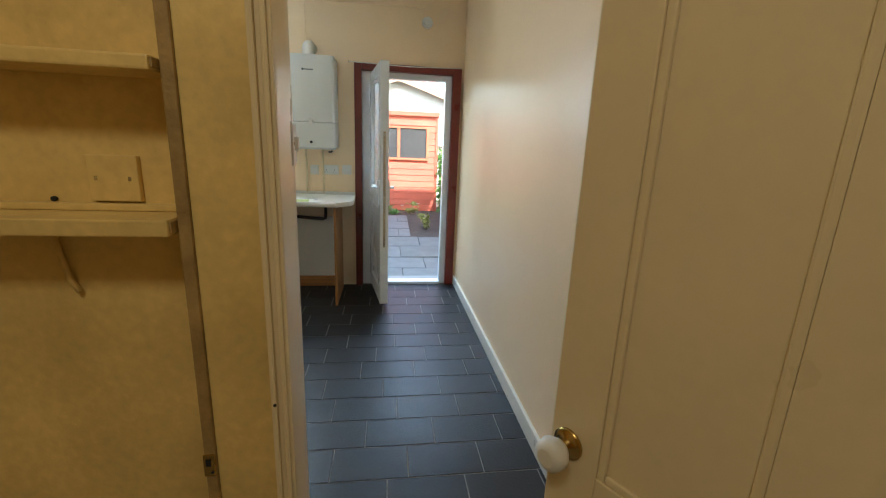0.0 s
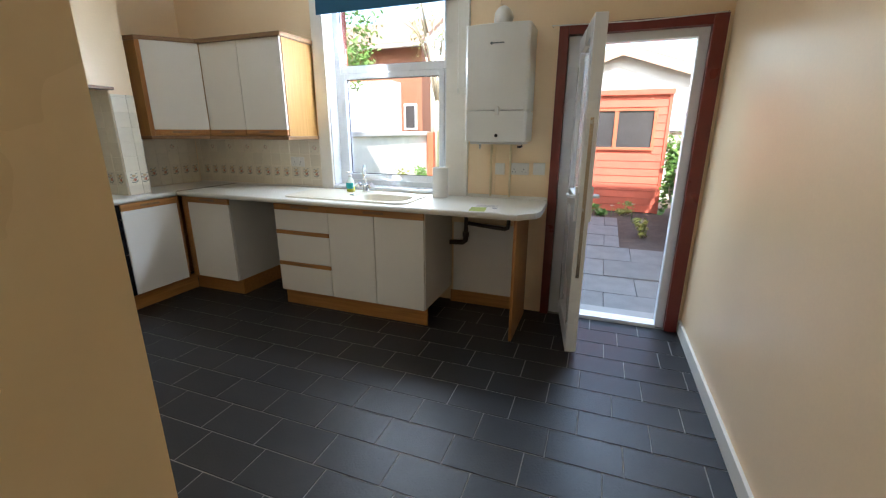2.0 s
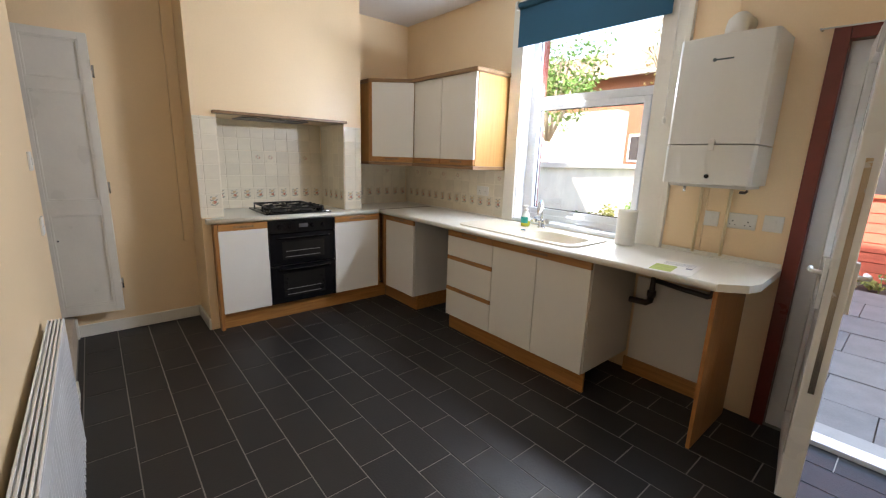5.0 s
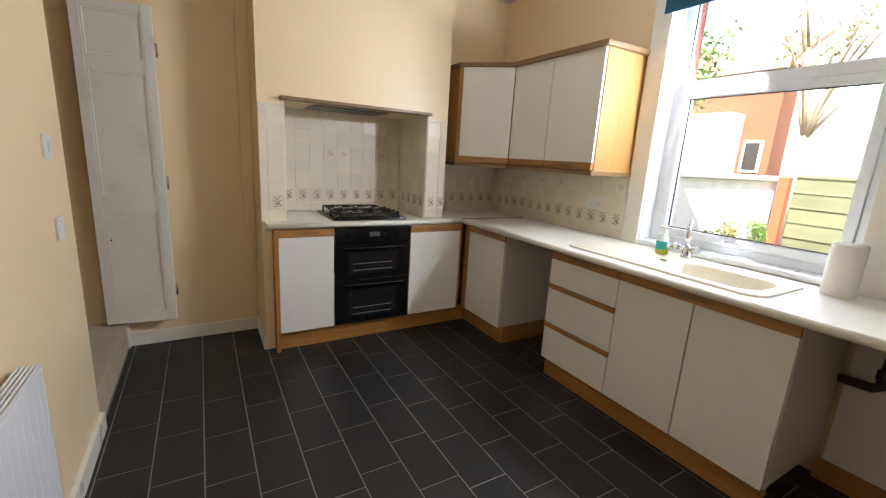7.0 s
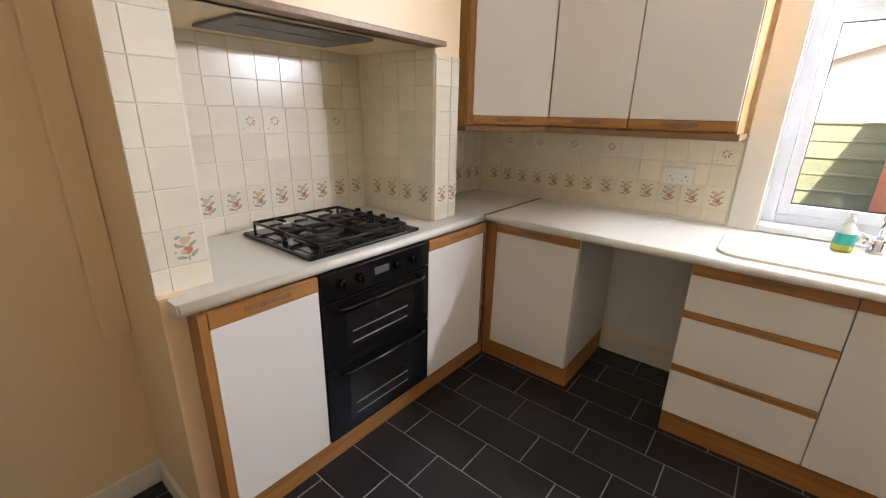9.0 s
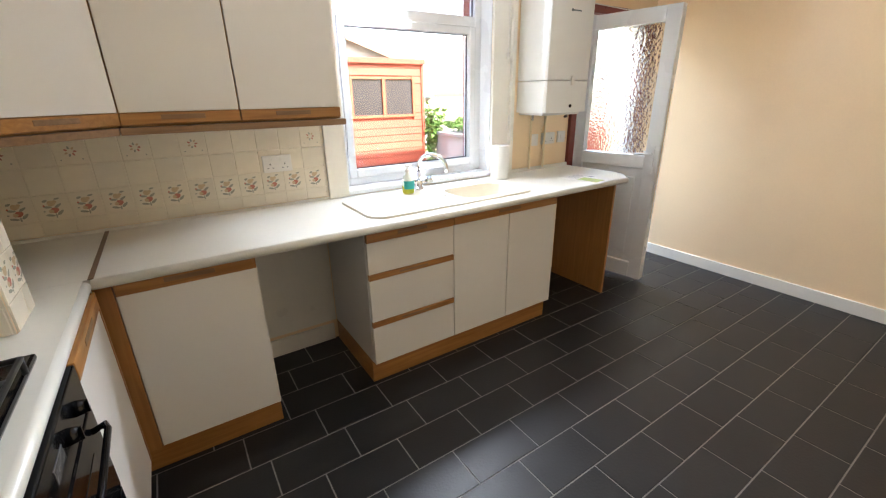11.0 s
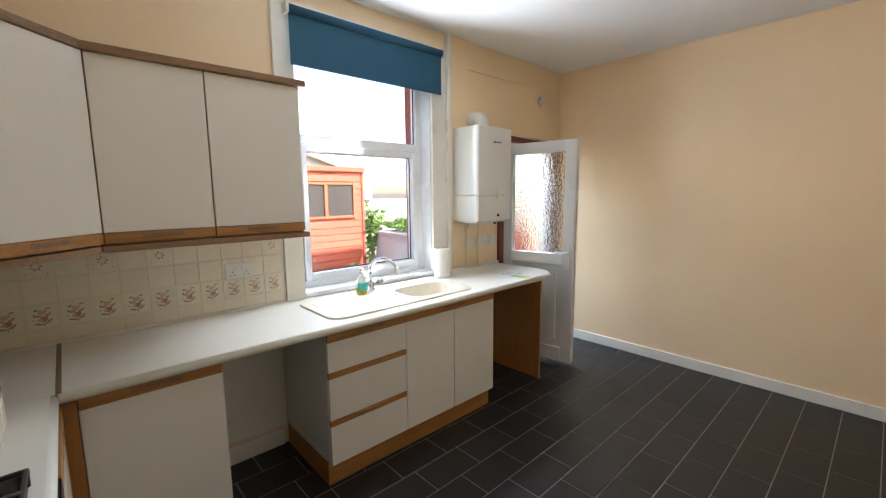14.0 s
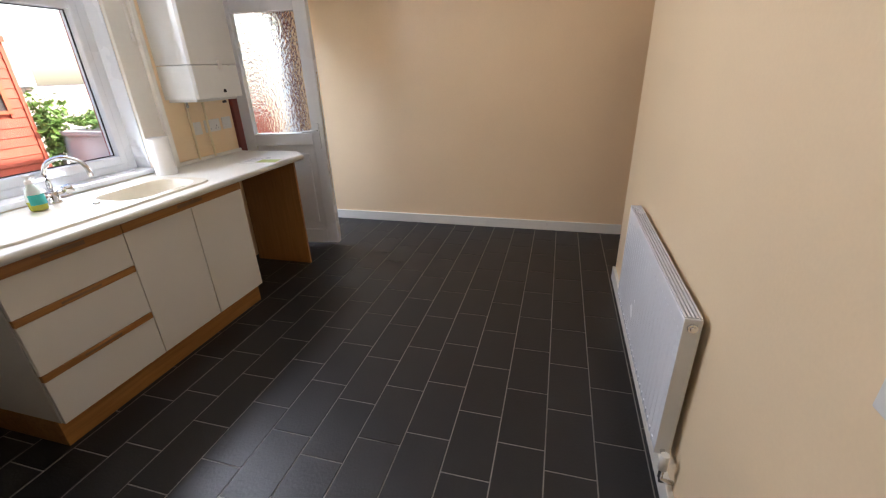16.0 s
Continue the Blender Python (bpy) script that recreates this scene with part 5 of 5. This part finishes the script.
for z0, z1, y0 in ((1.212, 1.243, 1.060), (1.490, 1.514, 1.060)):
    shf = thing("alcove_shelf", (-0.6, 1.12, z0), "cream painted wooden shelf in an alcove, worn edge", "shelf", "alcove shelves")
    part("board", box(-1.19, -0.126, y0, 1.1755, z0, z1, 0.004), HALLCREAM, shf)
    part("end_grain", box(-0.1255, -0.1215, y0 + 0.004, 1.170, z0 + 0.005, z1 - 0.004, 0.001), WORNEDGE, shf, "bare dark end grain")
    if z0 < 1.4:
        lower = shf
        part("bearer", box(-1.19, -0.126, 1.150, 1.1755, z1 + 0.0005, z1 + 0.014, 0.003), HALLCREAM, shf)
part("bracket", tube([(-0.385, 1.165, 1.2105), (-0.383, 1.168, 1.16), (-0.372, 1.169, 1.10), (-0.358, 1.168, 1.075)], 0.006, 8), HALLCREAM, lower, "painted-over iron bracket")
plate("blank_plate", pose(-0.2625, 1.1755, 1.3045), 0.090, 0.088, "cream painted-over blank plate in the alcove", "wall plate", "blank", 0.014, HALLCREAM)
nl = thing("nail", (-0.377, 1.175, 1.262), "small dark nail in the alcove wall", "nail")
part("head", rod((-0.377, 1.1755, 1.262), (-0.377, 1.169, 1.262), 0.005, None, 8), SLOT, nl)
hd = thing("door_2", (0.95, 0.24, 0), "open cream panelled door with a white knob", "door", kind="structure")
HD = Matrix.Translation((0.966, 0.235, 0)) @ pose(0, 0, 0, 0, 0, 120.2)
leaf2 = panel_door(0.783, 0.012, 1.985, 0.040, [(0.095, 0.300, 0.20, 0.70), (0.482, 0.690, 0.20, 0.70), (0.095, 0.300, 0.862, 1.88), (0.482, 0.690, 0.862, 1.88)], 0.11, hd, GLOSSCREAM, HD, "door_leaf")
for s in (-1, 1):
    kn = lathe([(0.028, 0.0), (0.028, 0.003), (0.022, 0.006), (0.012, 0.009), (0.010, 0.022)], 24)
    kn2 = lathe([(0.010, 0.020), (0.020, 0.026), (0.029, 0.040), (0.027, 0.056), (0.015, 0.064)], 24)
    tm = HD @ Matrix.Translation((0.746, s * 0.0205, 0.895)) @ pose(0, 0, 0, -90 * s, 0, 0)
    kn.transform(tm)
    kn2.transform(tm)
    rose = part("rose", kn, BRASS, leaf2, "aged brass rose")
    part("knob", kn2, PLASTIC, rose, "white porcelain door knob")
for z in (0.25, 1.75):
    hg = rod((-0.004, -0.02, z - 0.045), (-0.004, -0.02, z + 0.045), 0.007, None, 10)
    hg.transform(HD)
    part("hinge", hg, BRASS, leaf2)

# ---- wall tiles ----
FLOWER_RED = material("tile_flower_red", (0.52, 0.20, 0.14), 0.2, 0.2, 60, 200, 0.0)
FLOWER_TAN = material("tile_flower_tan", (0.62, 0.47, 0.29), 0.2, 0.2, 60, 200, 0.0)
LEAF_GREY = material("tile_leaf_grey", (0.37, 0.37, 0.29), 0.2, 0.2, 60, 200, 0.0)
PT, Z0T = 0.1126, 0.8865


def motif_mesh(name, blobs):
    """A printed flower: small flat ellipses (x, y, rx, ry, turn, slot) in the tile's own plane."""
    bm = bmesh.new()
    for i, (x, y, rx, ry, turn, slot) in enumerate(blobs):
        c, s = math.cos(radians(turn)), math.sin(radians(turn))
        ring = []
        for k in range(10):
            a = 2 * math.pi * k / 10
            u, v = rx * math.cos(a), ry * math.sin(a) * (1 - 0.25 * math.cos(a))
            ring.append(bm.verts.new((x + u * c - v * s, y + u * s + v * c, 0.0005 + i * 0.00004)))
        f = bm.faces.new(ring)
        f.material_index = slot
    me = bpy.data.meshes.new(name)
    bm.to_mesh(me)
    bm.free()
    for mt in (FLOWER_RED, FLOWER_TAN, LEAF_GREY):
        me.materials.append(mt)
    return me


POSY = motif_mesh("posy", [(0.004, -0.012, 0.014, 0.012, 20, 0), (-0.008, -0.016, 0.009, 0.008, 0, 1), (-0.014, -0.033, 0.016, 0.005, -12, 2), (0.020, -0.024, 0.015, 0.006, 42, 2), (0.004, -0.036, 0.003, 0.010, 0, 2),
                           (-0.002, 0.018, 0.014, 0.012, 0, 1), (0.010, 0.024, 0.007, 0.006, 0, 1), (0.018, 0.006, 0.014, 0.005, 35, 2), (-0.016, 0.003, 0.014, 0.005, -8, 2), (0.020, 0.036, 0.010, 0.004, 10, 2), (-0.020, 0.030, 0.009, 0.005, 20, 2), (-0.027, 0.010, 0.004, 0.004, 0, 0), (-0.030, -0.014, 0.004, 0.003, 0, 2)])
WREATH = motif_mesh("wreath", [(0.016 * math.cos(a * 0.9), 0.016 * math.sin(a * 0.9), 0.0065, 0.0038, 50 * a, a % 3) for a in range(7)] + [(0.036, -0.034, 0.003, 0.003, 0, 2), (-0.036, -0.034, 0.003, 0.003, 0, 2)])
tile_meshes = {}


def tile_mesh(w, h):
    key = (round(w, 4), round(h, 4))
    if key not in tile_meshes:
        bm = bmesh.new()
        g, b, t = 0.0009, 0.0020, 0.006
        lo = [bm.verts.new((sx * (w / 2 - g), sy * (h / 2 - g), t - 0.0016)) for sx, sy in ((-1, -1), (1, -1), (1, 1), (-1, 1))]
        hi = [bm.verts.new((sx * (w / 2 - g - b), sy * (h / 2 - g - b), t)) for sx, sy in ((-1, -1), (1, -1), (1, 1), (-1, 1))]
        ft = [bm.verts.new((sx * (w / 2 - g), sy * (h / 2 - g), 0)) for sx, sy in ((-1, -1), (1, -1), (1, 1), (-1, 1))]
        bm.faces.new(hi)
        for k in range(4):
            bm.faces.new((lo[k], lo[(k + 1) % 4], hi[(k + 1) % 4], hi[k]))
            bm.faces.new((ft[k], ft[(k + 1) % 4], lo[(k + 1) % 4], lo[k]))
        me = bpy.data.meshes.new("wall_tile")
        bm.to_mesh(me)
        bm.free()
        me.materials.append(CERAMIC)
        tile_meshes[key] = me
    return tile_meshes[key]


def spans(a, b, start, pitch):
    """Tile edges between a and b on a grid through start."""
    marks = [a]
    k = math.ceil((a - start) / pitch + 1e-4)
    while start + k * pitch < b - 1e-4:
        marks.append(start + k * pitch)
        k += 1
    return [(p, q) for p, q in zip(marks, marks[1:] + [b]) if q - p > 0.008]


tilt = random.Random(21)


def tile_field(name, face, u0, u1, z0, z1, start, wreaths=(), posies=True):
    """Tiles on a plane: face maps (along, up) to a matrix; grout bed, tiles and their printed flowers."""
    bed = bmesh.new()
    m = face(u0, z0)
    box(0, u1 - u0, 0, z1 - z0, 0.0005, 0.0035, 0, bed)
    bed.transform(m)
    root = setting(name, bed, GROUTWALL, "cream glazed wall tiles with printed flowers", "wall tiles")
    for ci, (a, b) in enumerate(spans(u0, u1, start, PT)):
        for c, d in spans(z0, z1, Z0T, PT):
            ob = new("tile", tile_mesh(b - a, d - c))
            ob.matrix_world = face((a + b) / 2, (c + d) / 2) @ pose(0, 0, 0.0006, tilt.gauss(0, 0.12), tilt.gauss(0, 0.12), 0)
            ob.parent = root
            row = round(((c + d) / 2 - Z0T) / PT - 0.5)
            data = POSY if posies and row == 1 and b - a > 0.06 else WREATH if (ci, row) in wreaths else None
            if data:
                mo = new("motif", data)
                mo.matrix_world = face((a + b) / 2, (c + d) / 2) @ pose(0, 0, 0.0067)
                mo.parent = root
    return root


def on_north(u, z):
    return Matrix.Translation((u, NORTH, z)) @ pose(0, 0, 0, 90, 0, 0)


def on_west(x):
    return lambda u, z: Matrix.Translation((x, u, z)) @ pose(0, 0, 0, 90, 0, 90)


def on_side(y, sgn):
    return lambda u, z: Matrix.Translation((u, y, z)) @ pose(0, 0, 0, 90, 0, 0 if sgn < 0 else 180)


tile_field("wall_tiles_north", on_north, WEST + 0.008, WX0 - 0.121, 0.936, 1.353, -3.3273, {(4, 3), (6, 3), (8, 3), (13, 3), (2, 3)})
tile_field("wall_tiles_west", on_west(WEST), CY1 + 0.002, NORTH - 0.008, 0.922, 1.353, CY1 + 0.03, {(2, 3), (5, 3)})
setting("alcove_bed", box(-3.764, -3.750, AY0 + 0.001, AY1 - 0.001, 0.921, 1.450), GROUTWALL, "plaster bed behind the lower alcove tiles", "wall tiles")
tile_field("wall_tiles_alcove", on_west(-3.750), AY0 + 0.009, AY1 - 0.009, 0.922, 1.4495, 2.50, {(5, 4), (8, 4), (4, 4)})
tile_field("wall_tiles_alcove_top", on_west(-3.765), AY0 + 0.002, AY1 - 0.002, 1.451, 1.7195, 2.50, (), False)
tile_field("wall_tiles_reveal", on_side(AY1, -1), -3.740, CBX - 0.001, 0.922, 1.7195, -3.69)
tile_field("wall_tiles_pier_near", on_west(CBX), CY0 + 0.001, AY0 - 0.001, 0.922, 1.695, AY0 - PT)
tile_field("wall_tiles_pier_far", on_west(CBX), AY1 + 0.001, CY1 - 0.001, 0.922, 1.695, AY1)
def on_side_far(u, z):
    return Matrix.Translation((-3.740 + CBX - 0.001 - u, AY0, z)) @ pose(0, 0, 0, 90, 0, 180)


tile_field("wall_tiles_reveal_far", on_side_far, -3.740, CBX - 0.001, 0.922, 1.7195, -3.69)

# ---- floor tiles ----
FU, FV = 0.336, 0.2013
floor_ob = bpy.data.objects["floor"]


def floor_mesh(w, h):
    bm = bmesh.new()
    g = 0.0027
    hi = [bm.verts.new((sx * (w / 2 - g - 0.0012), sy * (h / 2 - g - 0.0012), 0.0)) for sx, sy in ((-1, -1), (1, -1), (1, 1), (-1, 1))]
    lo = [bm.verts.new((sx * (w / 2 - g), sy * (h / 2 - g), -0.0016)) for sx, sy in ((-1, -1), (1, -1), (1, 1), (-1, 1))]
    bm.faces.new(hi)
    for k in range(4):
        bm.faces.new((lo[k], lo[(k + 1) % 4], hi[(k + 1) % 4], hi[k]))
    me = bpy.data.meshes.new("floor_tile")
    bm.to_mesh(me)
    bm.free()
    me.materials.append(TILEFLOOR)
    return me


floor_meshes = {}
shift = {-6: 0.318, -5: 0.242, -4: 0.120, -3: 0.266, -2: 0.023, -1: 0.162, 0: 0.318, 1: 0.242, 2: 0.103, 3: 0.192, 4: 0.320, 5: 0.150, 6: 0.310, 7: 0.230, 8: 0.110, 9: 0.200, 10: 0.010, 11: 0.150}
y = 2.186 - 6 * FV
row = -6
while y < NORTH:
    ya, yb = max(y, 1.05), min(y + FV, NORTH)
    if yb - ya > 0.02:
        left = WEST if yb > SOUTH + 0.03 else 0.03
        x0 = shift[row] - 14 * FU
        while x0 < EAST:
            xa, xb = max(x0, left), min(x0 + FU, EAST)
            ya = max(y, 1.05)
            if xb - xa > 0.012:
                if xb < 0.03:
                    ya = max(ya, SOUTH)
                key = (round(xb - xa, 3), round(yb - ya, 3))
                if key not in floor_meshes:
                    floor_meshes[key] = floor_mesh(xb - xa, yb - ya)
                ob = new("tile", floor_meshes[key])
                ob.matrix_world = pose((xa + xb) / 2, (ya + yb) / 2, tilt.uniform(-0.0003, 0.0002))
                ob.parent = floor_ob
            x0 += FU
    y += FV
    row += 1

# ---- paving ----
pv = tagged(part("pavement", box(-2.6, 1.0, 4.70, 5.4, -0.2, -0.105), GROUND), "grey stone paving slabs outside the back door", "paving", kind="structure")
pav = {}
prow, y = 0, 4.72
pr = random.Random(9)
while y < 8.1:
    x = -2.55 + (0.3 if prow % 2 else 0.0)
    lim = 1.25 if y < 6.7 else (0.64 if y < 8.1 else 0.1)
    while x < lim:
        w = min(0.6, lim - x)
        if w > 0.15:
            key = round(w, 2)
            if key not in pav:
                bm = box(-w / 2 + 0.003, w / 2 - 0.003, -0.247, 0.247, -0.05, 0.0, 0.004)
                me = bpy.data.meshes.new("slab")
                bm.to_mesh(me)
                bm.free()
                me.materials.append(PAVING)
                pav[key] = me
            ob = new("slab", pav[key])
            ob.matrix_world = pose(x + w / 2, y + 0.25, lie(x, y + 0.25) + 0.012 + pr.uniform(-0.003, 0.003), 3.5 if y > 5.5 else 0, pr.uniform(-0.5, 0.5), 0)
            ob.parent = pv
        x += 0.6
    y += 0.5
    prow += 1

# ---- joint between the two worktops ----
setting("trim_worktop_joint", box(-3.126, -3.110, 3.732, NORTH - 0.012, 0.9203, 0.9232, 0.001), material("brown_joint_strip", (0.20, 0.12, 0.06), 0.45, 0.2, 20, 90, 0.05), "brown joint strip between the worktops", "joint strip")
setting("trim_recess_panel", box(-2.595, -2.12, NORTH - 0.004, NORTH - 0.001, 0.13, 0.878), WHITEWOOD, "white painted wall panel under the worktop", "wall panel")
